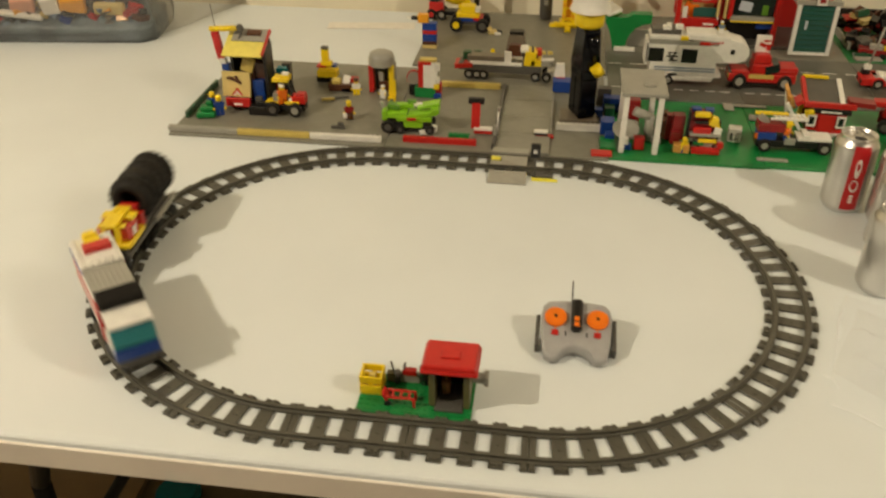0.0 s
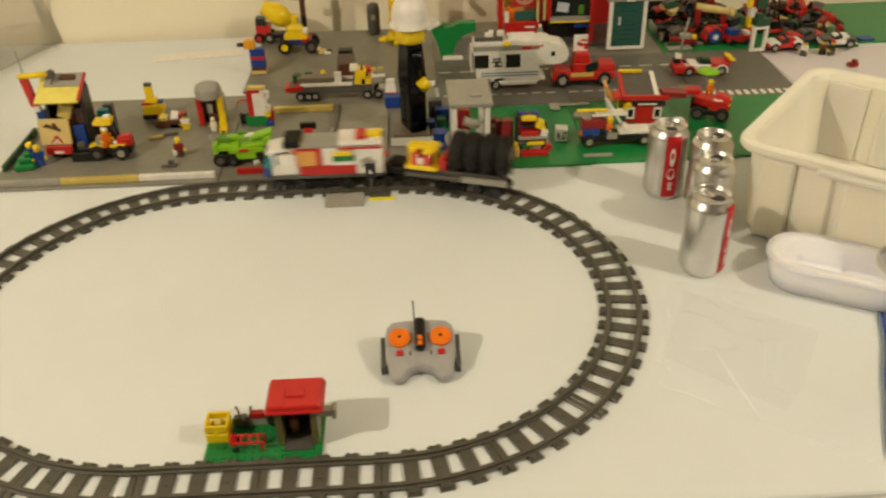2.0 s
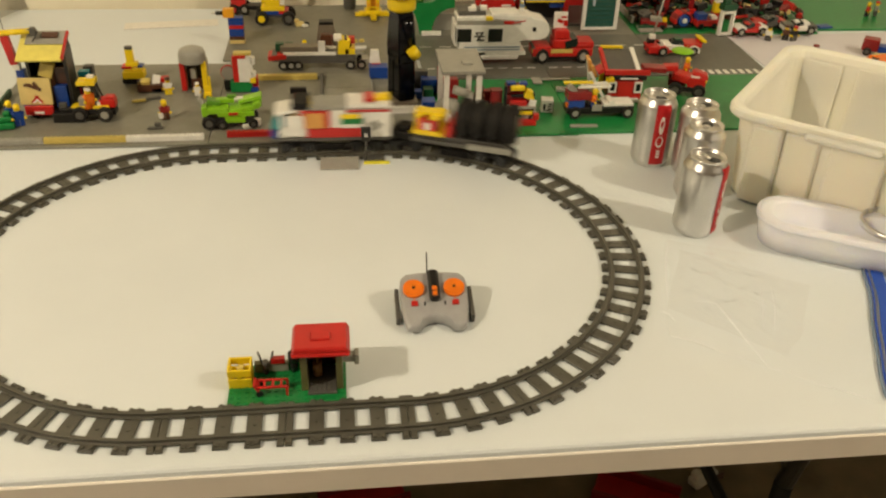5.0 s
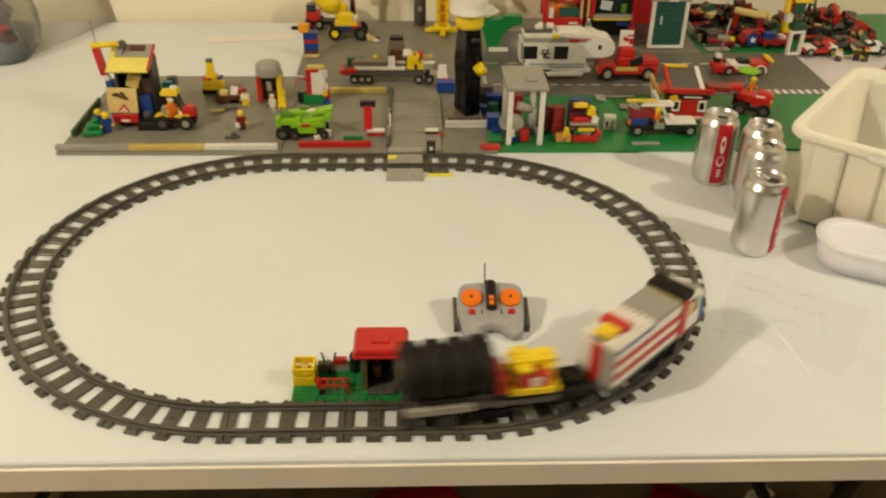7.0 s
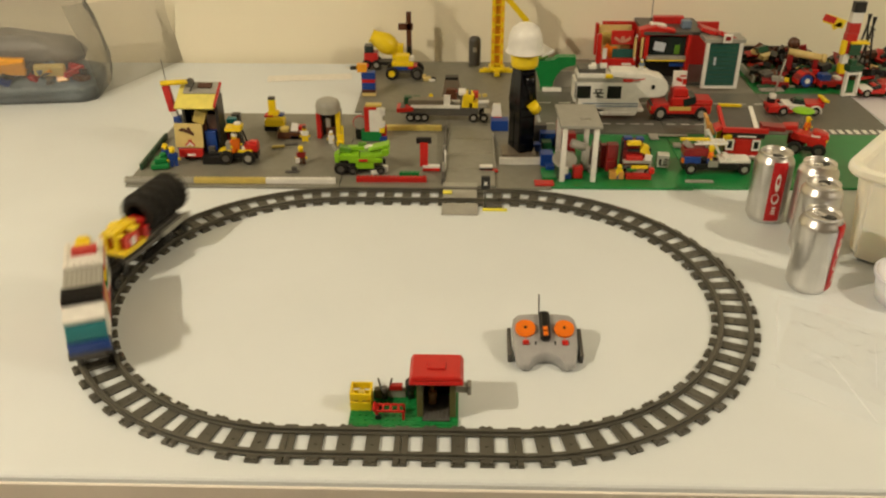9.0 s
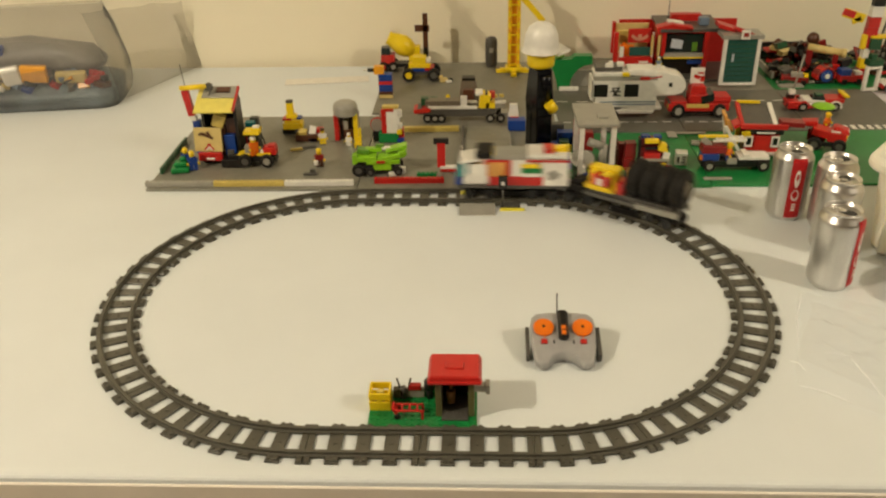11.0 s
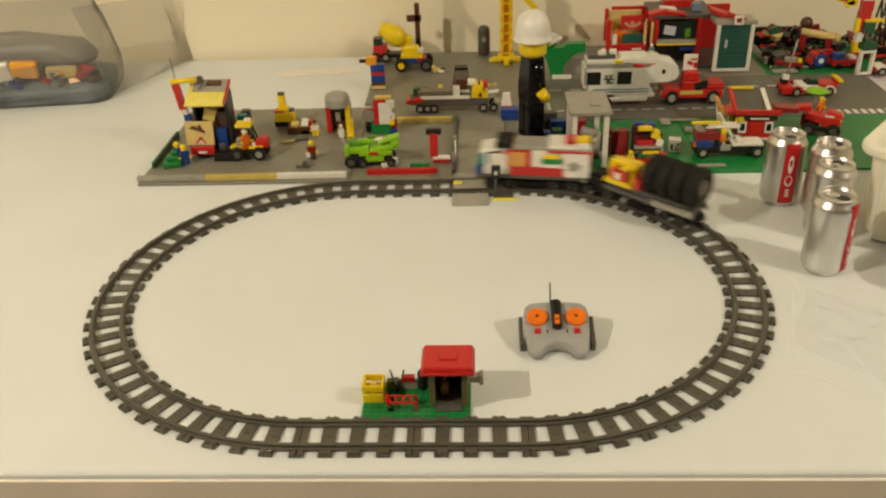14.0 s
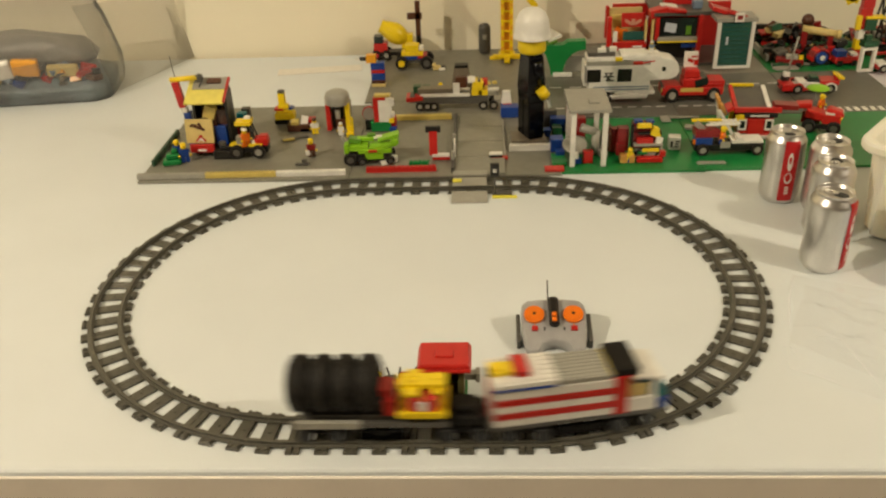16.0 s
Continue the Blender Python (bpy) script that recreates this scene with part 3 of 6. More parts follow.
rings = []
for kx, dz, flat in ((0.86, 0, True), (1.0, -9, False), (1.0, -2.5, False), (0.965, -0.4, False), (0.92, 0, False)):
    rings.append([bm.verts.new((x * kx / 1000, y * kx / 1000, 0.0 if flat else max(1.5, face(y * kx, dz)) / 1000)) for x, y in outline])
for a, b in zip(rings, rings[1:]):
    for i in range(len(outline)):
        j = (i + 1) % len(outline)
        bm.faces.new((a[i], a[j], b[j], b[i])).smooth = True
bm.faces.new(rings[-1])
bm.faces.new(rings[0][::-1])
part("body", bm, REMOTEGREY, remote, "grey handset body")
TIP = math.degrees(math.atan(SLOPE))
for x in (-25, 25):
    rod(remote, "dial", ORANGE, [(x, 10.5, face(10.5, -1), 13, 5, (TIP, 0, 0)), (x, 9, face(10.5, 3.6), 10.5, 1, (TIP, 0, 0))], "orange speed dial", 28)
    rod(remote, "axle_hole", BLACK, [(x, 8.7, face(10.5, 4.2), 2, 1, (TIP, 0, 0))], "", 10)
    blk(remote, "button", RED, [(x, -9.5, face(-9.5, -1), 8, 7, 3.4, (TIP, 0, 0))], "red stop button")
    blk(remote, "slot", BLACK, [(x * 0.5, -9.5, face(-9.5, -0.6), 2, 6, 1.2, (TIP, 0, 0))])
    blk(remote, "pointer", ORANGE, [(x, -3.4, face(-3.4, -0.4), 1.4, 5, 1, (TIP, 0, 0))])
    blk(remote, "bumper", DARK, [(x * 1.82, 2, 5, 5, 46, 15, (TIP * 0.8, 0, 0))], "dark grey side lever")
bm = bmesh.new()
add_box(bm, 0, 14, face(14, -2), 13.5, 46, 11, (TIP, 0, 0))
bevel(bm, 3.4)
part("channel_switch", bm, BLACK, remote, "black centre bar")
for y in (-2, 5.5):
    blk(remote, "slider", ORANGE, [(0, y - 3, face(y, 8), 6, 6, 2.6, (TIP, 0, 0))], "orange channel slider")
rod(remote, "antenna", BLACK, [(-6, 34, 34, 0.9, 32, (-8, -2, 0))], "thin black antenna", 8)

# ---- the drink cans ----
def drink_can(x, y, turn, label):
    ob = thing("drink_can", x, y, 0, turn, label, "can", "empty drink cans")
    bm = bmesh.new()
    prof = [(0.1, 4), (22, 4), (24, 0.6), (26, 0), (27.5, 1.5), (29.6, 5), (32.2, 9.5), (33, 13), (33, 40), (33, 72), (33, 104), (32.6, 107.5), (31.4, 110), (28.2, 115), (26.9, 117.5), (26.3, 119.2), (26.6, 120.6), (27.2, 121.6), (26.9, 122.4), (26.1, 122.3), (25.4, 121.2), (24.4, 117.6), (23.4, 116.6), (22.6, 117.4), (0.1, 117.2)]
    rings = lathe(bm, prof, 56)
    for ring in rings[7:11]:
        for v in ring:
            k = 1 + 0.012 * noise.noise(Vector((v.co.x * 40 + x * 90, v.co.y * 40, v.co.z * 26 + y * 50)))
            v.co.x, v.co.y = v.co.x * k, v.co.y * k
    part("shell", bm, ALU, ob, "brushed aluminium shell")
    bm = bmesh.new()
    a0, a1, n = math.radians(-115), math.radians(-71), 10
    rows = [[bm.verts.new(((r + 0.25) * math.cos(a0 + (a1 - a0) * i / n) / 1000, (r + 0.25) * math.sin(a0 + (a1 - a0) * i / n) / 1000, z / 1000)) for i in range(n + 1)] for r, z in ((31.9, 8.5), (32.7, 10), (33.2, 13), (33.2, 106), (32.65, 109.1), (30.2, 113.6))]
    for lo, up in zip(rows, rows[1:]):
        for i in range(n):
            bm.faces.new((lo[i], lo[i + 1], up[i + 1], up[i])).smooth = True
    part("red_band", bm, CANRED, ob, "red printed band")
    # the name is drawn as plain strokes
    bm = bmesh.new()
    a = math.radians(-94)
    for z, off, w, h, tip in ((22, 0.5, 6, 3, 0), (27, 0.5, 6, 3, 0), (32, 0.5, 6, 3, 0)):
        b = a + off / 33.4
        add_box(bm, 33.4 * math.cos(b), 33.4 * math.sin(b), z, w, 0.8, h, (0, tip, math.degrees(b) + 90))
    # larger plain marks bent round the can
    for zc, half, tall in ((50, 6.5, 10), (79, 4.4, 16)):
        ring = []
        for i in range(14):
            q = 2 * math.pi * i / 14
            b = a + half * math.sin(q) / 33.5
            ring.append(bm.verts.new((33.6 * math.cos(b) / 1000, 33.6 * math.sin(b) / 1000, (zc + tall * math.cos(q)) / 1000)))
        bm.faces.new(ring)
    part("lettering", bm, WHITE, ob, "white printed strokes")
    bm = bmesh.new()
    lathe(bm, [(0.1, 117.9), (9, 117.9), (10, 117.6)], 20, 0, Matrix.Translation((0, -0.009, 0)) @ Matrix.Diagonal((0.9, 1.1, 1, 1)))
    part("opening", bm, CANDARK, ob, "dark drinking opening")
    bm = bmesh.new()
    lathe(bm, [(5, 0), (9, 0), (9.4, 0.7), (9, 1.4), (5, 1.4), (5, 0)], 20, 0, Matrix.Translation((0, 0.007, 0.1184)) @ Matrix.Diagonal((0.85, 1.25, 1, 1)))
    add_tube(bm, 0, 0, 117.4, 3, 2.6, seg=12)
    part("pull_tab", bm, ALU, ob, "aluminium pull tab")
    ob.scale = (0.95, 0.95, 0.985)
    return ob


drink_can(0.576, 0.257, 4, "silver drink can with a red printed band")
drink_can(0.631, 0.214, 120, "silver drink can beside the others")
drink_can(0.609, 0.138, 150, "silver drink can beside the others")
drink_can(0.572, 0.036, 50, "silver drink can with a narrow red edge band")

# ---- town ground ----
G = 0.0055


def plate(x0, x1, y0, y1, mat, label, name="baseplate", marks=()):
    """A toy baseplate; marks are printed strips (x, y, width, depth) in metres from its middle."""
    ob = thing(name, (x0 + x1) / 2, (y0 + y1) / 2, 0, 0, label, "baseplate", "town baseplates")
    w, d = (x1 - x0) * 1000, (y1 - y0) * 1000
    bm = bmesh.new()
    add_box(bm, 0, 0, 0, w, d, 4.6)
    bevel(bm, 0.6)
    part("sheet", bm, mat, ob)
    for x, y, mw, md in marks:
        blk(ob, "road_marking", WHITE, [(x * 1000, y * 1000, 4.5, mw * 1000, md * 1000, 0.5)], "white printed road marking", 0)
    return ob


plate(-0.545, -0.157, 0.350, 0.724, PLATE, "grey toy baseplate of the building site")
plate(-0.156, 0.226, 0.354, 0.742, PLATE, "grey toy baseplate beside the crossing")
plate(-0.172, 0.232, 0.743, 1.112, PLATE, "grey toy baseplate by the wall")
plate(0.227, 0.482, 0.360, 0.618, GREEN, "green toy baseplate of the garage")
plate(0.483, 0.738, 0.364, 0.622, GREEN, "green toy baseplate beside the cans")
plate(0.739, 0.995, 0.368, 0.626, GREEN, "green toy baseplate beside the crosswalk")
dashes = [(-0.11 + 0.045 * i, -0.076 + 0.13, 0.026, 0.003) for i in range(6)] + [(-0.11 + 0.03 * i, -0.076, 0.018, 0.003) for i in range(8)]
plate(0.233, 0.488, 0.627, 0.882, ROADGREY, "dark grey toy road plate with white dashes", marks=dashes)
plate(0.489, 0.744, 0.627, 0.882, ROADGREY, "dark grey toy road plate with white dashes", marks=dashes)
zebra = [(-0.1 + 0.0165 * i, -0.112, 0.009, 0.022) for i in range(12)]
plate(0.745, 0.957, 0.627, 0.882, ROADGREY, "dark grey toy road plate with white crosswalk", marks=zebra)
plate(0.233, 0.488, 0.883, 1.14, PLATE, "grey toy baseplate behind the caravan")
plate(0.489, 0.744, 0.883, 1.15, PLATE, "grey toy baseplate under the fire station")
plate(0.745, 1.19, 0.883, 1.17, GREEN, "green toy baseplate under the brick pile")
plate(1.20, 1.52, 0.905, 1.19, GREEN, "green toy baseplate at the far end")

# a loose white sheet at the far end, and one by the wall
bm = bmesh.new()
add_box(bm, 0, 0, 0, 560, 240, 0.8, (0, 0, 0))
sheet = tagged(part("paper_sheet", bm, PAPER), "large white paper sheet lying on the table", "paper")
sheet.matrix_basis = pose(1.245, 0.762, 0.0005, 0, 0, 3)
bm = bmesh.new()
add_box(bm, 0, 0, 0, 205, 44, 1.6)
bevel(bm, 0.5)
add_tube(bm, 22, 2, 1.5, 4, 1.2, seg=10)
strip = tagged(part("plastic_strip", bm, WHITE), "thin white plastic strip lying on the table", "strip")
strip.matrix_basis = pose(-0.31, 0.985, 0.0005, 0, 0, 7)

# ---- the level crossing ----
crossing = thing("toy_level_crossing", 0.062, 0.318, 0, 0, "grey toy level crossing ramp over the track", "toy crossing")
blk(crossing, "ramp", GREY, [(0, -49, 0, 62, 34, 5, (9, 0, 0))], "light grey ramp plate")
blk(crossing, "deck", GREY, [(0, 0, 3.5, 60, 34, 6.4)], "light grey deck between the rails")
blk(crossing, "back_ramp", GREY, [(0, 38, 0, 62, 18, 9.6)], "light grey back ramp")
blk(crossing, "tile", LEMON, [(-22, 2, 10, 16, 12, 2)], "yellow tile")
signal = thing("toy_signal_block", 0.112, 0.352, 0, 0, "small black toy crossing signal with white cross", "toy signal")
blk(signal, "foot", DARK, [(6, -62, 0, 34, 22, 4)])
rod(signal, "post", DARK, [(-6.5, -71, 3, 1.7, 36)], "thin dark signal post", 10)
blk(signal, "head", BLACK, [(-6.5, -71, 37, 15, 7, 23)], "black signal head")
blk(signal, "cross", WHITE, [(-9.2, -74.7, 45, 2, 0.8, 8, (0, 42, 0)), (-3.8, -74.9, 45, 2, 0.8, 8, (0, -42, 0))], "white cross mark", 0)
blk(signal, "tile", LEMON, [(10, -80, 0, 42, 7, 3)], "yellow floor tile")


def edge_bar(x0, x1, y, mat, label, h=9.6, d=8, z=G):
    ob = blk(None, "edge_brick", mat, [(0, 0, 0, (x1 - x0) * 1000, d, h)], label, 0.5, studs_on(-(x1 - x0) * 500, (x1 - x0) * 500, -4, 4, h) if d <= 8 else ())
    ob.matrix_basis = pose((x0 + x1) / 2, y, z - 0.0009, 0, 0, 0.7)
    return tagged(ob, label, "toy brick", "edge bricks of the town")


edge_bar(-0.548, -0.422, 0.363, GREY, "long light grey brick along the baseplate edge")
edge_bar(-0.4215, -0.291, 0.3645, TAN_YELLOW, "long tan yellow brick along the baseplate edge")
edge_bar(-0.2905, -0.164, 0.366, WHITE, "long white brick along the baseplate edge")
edge_bar(-0.127, 0.001, 0.376, RED, "long red brick along the baseplate edge")
edge_bar(-0.05, -0.014, 0.398, GREEN, "short green brick behind the red one")
edge_bar(0.197, 0.232, 0.372, RED, "flat red tile at the plate corner", 4, 20)
edge_bar(-0.094, 0.022, 0.634, TAN_YELLOW, "long tan brick beside the driveway", 9.6, 12)
edge_bar(0.136, 0.214, 0.462, WHITE, "long white brick before the large figure", 12, 8)
edge_bar(0.18, 0.226, 0.74, WHITE, "white brick behind the large figure", 8, 8)

driveway = thing("toy_driveway", 0.08, 0.51, G - 0.0009, 0, "light grey raised toy driveway plates", "toy road")
for i in range(4):
    blk(driveway, "slab", GREY_ROAD, [(0, -120 + 74 * i, 0, 92, 73, 4.6)], "", 0.6)
blk(driveway, "kerb", DARK, [(-49, -10, 0, 6, 270, 11)], "dark grey kerb wall")
for y in (-30, -110):
    blk(driveway, "kerb_post", GREY, [(-49, y, 11, 6, 8, 18)])
rod(driveway, "marker_post", WHITE, [(-46, -88, 4, 1.6, 40)], "thin white marker post", 8)
blk(driveway, "trim", GREY, [(47.5, 10, 0, 3, 180, 6)], "pale grey trim strip")

barrier = thing("toy_barrier", -0.002, 0.432, G, 0, "red and white toy level crossing barrier", "toy barrier")
blk(barrier, "foot", RED, [(10, -6, 0, 32, 10, 6)])
blk(barrier, "tile", WHITE, [(10, -6, 6, 32, 10, 5)], "white tile")
blk(barrier, "boom", RED, [(-4, -6, 8, 15, 6, 48, (-14, 0, 0))], "red upright boom")
blk(barrier, "weight", BLACK, [(-4, 6, 50, 28, 8, 11)], "black counterweight")
stopper = thing("toy_buffer_block", 0.112, 0.424, G, 0, "small white black and red toy buffer block", "toy brick")
for i, m in enumerate((RED, BLACK, WHITE)):
    blk(stopper, "plate", m, [(4 if i == 0 else -2, 0, 4.2 * i, 32 if i == 0 else 24, 10, 4)])

# ---- the building site ----
G2 = 0.0058
van = thing("toy_service_trailer", -0.435, 0.480, G2, 0, "tan panelled toy repair trailer with raised roof", "toy trailer")
blk(van, "chassis", BLACK, [(4, 10, 8, 92, 44, 6)], "black chassis")
for x in (-26, 30):
    for y in (-12, 30):
        wheel(van, x, y, 9, 9, 9, DARK)
blk(van, "bumper", RED, [(-16, -21, 9, 46, 6, 16)], "red rear bumper")
blk(van, "number_bars", WHITE, [(-16, -24.4, 12, 16, 1, 4)], "white plate", 0)
blk(van, "rear_panel", TAN, [(-20, -14, 25, 54, 5, 46, (-10, 0, -2))], "tan rear panel leaning out")
for sx, a in ((-1, -35), (1, 35)):
    blk(van, "chevron", RED, [(-18 + sx * 9, -17.2, 30, 3.4, 1, 16, (-10, a * -1.4, 0))], "red chevron stripe", 0)
    blk(van, "chevron", WHITE, [(-18 + sx * 6, -17.4, 29, 2.6, 1, 10, (-10, a * -1.4, 0))], "white chevron stripe", 0)
blk(van, "emblem", BROWN, [(-22, -13.6, 54, 26, 1, 5, (-10, 24, 0)), (-14, -13.8, 54, 5, 1, 12, (-10, -30, 0)), (-30, -13.2, 58, 12, 1, 4, (-10, -10, 0))], "brown printed emblem", 0)
blk(van, "side_wall", BLACK, [(38, 12, 14, 6, 40, 104), (6, 34, 14, 64, 5, 108), (-27, 16, 20, 5, 34, 84)], "black trailer walls")
blk(van, "shelf", BLUE, [(20, 6, 14, 22, 22, 40)], "blue cabinet")
blk(van, "shelf", BROWN, [(0, 12, 14, 24, 22, 60), (22, 14, 54, 18, 16, 30)], "brown shelf blocks")
blk(van, "sack", TAN_YELLOW, [(-2, 4, 70, 22, 14, 24, (0, 20, 0))], "tan sack")
blk(van, "roof", PALE_YELLOW, [(2, 4, 119, 74, 66, 4, (24, 0, 0))], "pale yellow roof panel propped open")
blk(van, "roof_inside", GREY, [(8, 20, 131, 66, 32, 2, (24, 0, 0))], "grey roof panel")
blk(van, "roof_edge", RED, [(40, 6, 121, 4, 66, 6, (24, 0, 0))], "red roof edge")
blk(van, "hatch", BROWN, [(14, 22, 134, 26, 12, 4, (24, 0, 0))], "brown roof hatch")
blk(van, "mast", RED, [(-51, 14, 88, 13, 10, 50, (0, -8, 0))], "red mast")
blk(van, "mast_foot", WHITE, [(-49, 14, 78, 12, 10, 10)])
blk(van, "mast_base", BLUE, [(-45, 16, 10, 14, 12, 68)], "blue mast base")
rod(van, "arm", YELLOW, [(-66, 14, 142, 5, 52, (0, 86, 0))], "yellow arm")
rod(van, "arm_joint", DARK, [(-12, 10, 144, 7, 12, (-90, 0, 0))], "dark arm joint")
rod(van, "aerial", BLACK, [(-56, 14, 144, 0.7, 44, (0, -4, 0))], "thin black aerial", 6)
rod(van, "strut", BLACK, [(-30, 10, 100, 1.2, 54, (0, 32, 0))], "thin black strut", 6)

tractor = thing("toy_tractor", -0.362, 0.466, G2, 0, "red and yellow toy tractor with black tyres", "toy vehicle")
blk(tractor, "chassis", BLACK, [(-4, 0, 8, 84, 22, 9)], "black chassis")
for x, r in ((22, 13), (-20, 13)):
    for y in (-19, 19):
        wheel(tractor, x, y, r, r, 11, GREY if x > 0 else DARK)
blk(tractor, "bonnet", RED, [(26, 0, 20, 26, 20, 16), (30, 0, 36, 16, 16, 4)], "red bonnet", 1.5)
blk(tractor, "fender", YELLOW, [(16, -14, 22, 26, 7, 4), (-24, 0, 18, 24, 24, 5)], "yellow fenders")
blk(tractor, "headlight", WHITE, [(12, -8, 22, 6, 6, 9)])
for y in (-8, 8):
    rod(tractor, "roof_post", BLACK, [(18, y, 28, 1.6, 36, (0, -16, 0))], "black roof post", 8)
blk(tractor, "canopy", YELLOW, [(-4, 0, 62, 30, 24, 7), (4, 0, 69, 18, 16, 4)], "yellow canopy")
blk(tractor, "beacon", WHITE, [(4, 0, 73, 12, 10, 4)])
blk(tractor, "seat", GREY, [(-16, 0, 18, 12, 14, 20)])
figure(-0.367, 0.463, G2 + 0.018, 40, ORANGE, ORANGE, WHITE, "small figure in orange work clothes on the tractor", 1.0)
figure(-0.480, 0.436, G2, 25, BLUE, BLUE, YELLOW, "small figure in blue with a yellow hat")
bush = thing("toy_garden_rock", -0.503, 0.428, G2, 12, "green sloped toy rock brick", "toy brick")
blk(bush, "slope", GREEN, [(0, 0, 0, 34, 26, 10), (2, 4, 10, 24, 18, 9), (6, 8, 19, 12, 12, 7)], "", 2)
figure(-0.495, 0.445, G2 + 0.004, -20, GREEN, BLUE, YELLOW, "small figure with yellow hair behind the rock", 0.95)
fence = thing("toy_fence", -0.536, 0.5, G2, 0, "low dark green toy fence", "toy fence")
for i in range(5):
    blk(fence, "panel", GREEN_DARK, [(0, -70 + 32 * i, 0, 5, 30, 12)])

loader = thing("toy_bucket_loader", -0.326, 0.622, G2, 0, "yellow toy bucket machine with upright arm", "toy vehicle")
blk(loader, "foot", BLACK, [(-6, 6, 0, 26, 22, 12)], "black foot")
blk(loader, "bucket", YELLOW, [(4, 0, 12, 40, 24, 14), (4, 0, 26, 34, 22, 4)], "yellow bucket", 1.2)
blk(loader, "trim", RED, [(-8, 4, 30, 18, 20, 4)], "red trim plate")
blk(loader, "trim", BLUE, [(16, 8, 30, 10, 16, 4)], "blue trim plate")
blk(loader, "arm", YELLOW, [(0, 2, 32, 14, 10, 34), (2, 2, 34, 22, 12, 8)], "yellow arm")
blk(loader, "cap", DARK, [(0, 2, 66, 13, 9, 6)], "dark cap")

bench = thing("toy_tool_bench", -0.283, 0.585, G2, 0, "small brown toy workbench with crates", "toy bench")
blk(bench, "bench", BROWN, [(-4, 0, 0, 46, 22, 14)], "brown bench")
blk(bench, "crate", TAN_YELLOW, [(-12, -2, 14, 16, 14, 8, (12, 0, 0))], "yellow crate")
blk(bench, "board", WHITE, [(6, -2, 12, 14, 5, 18, (-24, 10, 0))], "white board")
blk(bench, "box", BLUE, [(8, 2, 0, 18, 26, 7)], "blue box")
blk(bench, "block", RED, [(20, 10, 0, 16, 14, 22)], "dark red block")
figure(-0.252, 0.565, G2, 10, YELLOW, WHITE, BROWN, "small figure in white and yellow", 0.85)

dome = thing("toy_telephone_booth", -0.206, 0.592, G2, 0, "grey domed toy booth with red and yellow posts", "toy booth")
bm = bmesh.new()
lathe(bm, [(25, 0), (25, 14), (22, 22), (14, 26), (0.1, 27)], 24, 0, Matrix.Translation((0, 0, 0.054)))
part("dome", bm, GREY, dome, "grey dome")
blk(dome, "back", DARK, [(2, 16, 0, 34, 8, 54)], "dark back wall")
blk(dome, "post", RED, [(-19, -8, 0, 9, 12, 54)], "red post")
blk(dome, "post", YELLOW, [(20, -6, 0, 9, 14, 56)], "yellow post")
blk(dome, "wall", GREY, [(-19, 12, 0, 9, 16, 54), (20, 12, 0, 9, 16, 54)])
blk(dome, "seat", BROWN, [(4, 4, 0, 20, 16, 20)], "brown seat")
blk(dome, "machine", GREY, [(-1, 2, 20, 10, 12, 20)])
figure(-0.197, 0.553, G2, -20, WHITE, WHITE, WHITE, "small white figure crouching by the booth", 0.7)
chair = thing("toy_chair", -0.178, 0.545, G2, 0, "small yellow toy chair", "toy chair")
blk(chair, "seat", YELLOW, [(0, 0, 6, 14, 14, 3)])
blk(chair, "back", YELLOW, [(5, 5, 9, 4, 4, 30), (0, 5, 9, 14, 3, 12)])
for x, y in ((-5, -5), (5, -5), (-5, 5), (5, 5)):
    blk(chair, "leg", YELLOW, [(x, y, 0, 3, 3, 6)])

figure(-0.240, 0.452, G2, 10, BROWN, RED_DARK, YELLOW, "small figure in dark red with a white bib", 0.92)
blk_ob = thing("toy_bib_stand", -0.245, 0.440, G2, 0, "small white toy shield", "toy shield")
blk(blk_ob, "shield", WHITE, [(0, 0, 6, 8, 3, 10)], "", 1)
blk(blk_ob, "foot", DARK, [(-6, -28, 0, 26, 8, 3), (-2, -26, 3, 10, 6, 7)])

lime = thing("toy_lime_buggy", -0.122, 0.425, G2, 3, "bright lime green toy buggy with tracks", "toy vehicle")
blk(lime, "undercarriage", BLACK, [(-30, 0, 4, 34, 40, 16), (16, 0, 5, 44, 30, 8)], "black undercarriage")
for x, r in ((-38, 12), (-16, 8), (36, 8)):
    for y in (-19, 19):
        wheel(lime, x, y, r, r, 10, DARK)
blk(lime, "body", LIME, [(6, 0, 9, 34, 34, 12), (8, 0, 21, 62, 36, 9), (-24, 0, 26, 40, 34, 10), (24, 0, 30, 52, 34, 7, (0, -9, 0))], "lime green body", 1)
blk(lime, "cheek", LIME, [(-44, -8, 22, 9, 20, 18), (46, -2, 36, 14, 30, 10, (0, -12, 0))], "lime green end pieces", 1)
blk(lime, "fin", LIME, [(34, 4, 44, 40, 22, 5, (0, -14, 0)), (-16, 8, 38, 44, 12, 7)], "lime green top plates")
blk(lime, "leaf", LIME_DARK, [(-30, 4, 37, 22, 18, 9, (0, 12, 0)), (2, 12, 45, 16, 10, 5)], "dark lime tufts", 1)
blk(lime, "grille", RED, [(4, -18.6, 24, 16, 2, 5)], "red grille")
blk(lime, "panel", WHITE, [(14, 8, 42, 16, 10, 4)])
blk(lime, "tail", GREY, [(-46, 0, 40, 6, 8, 12, (0, -30, 0))])
blk(lime, "debris", WHITE, [(28, -18, 0, 20, 10, 6, (0, 0, 20)), (40, -8, 0, 16, 10, 12, (0, 0, -14))], "white wedge plates")

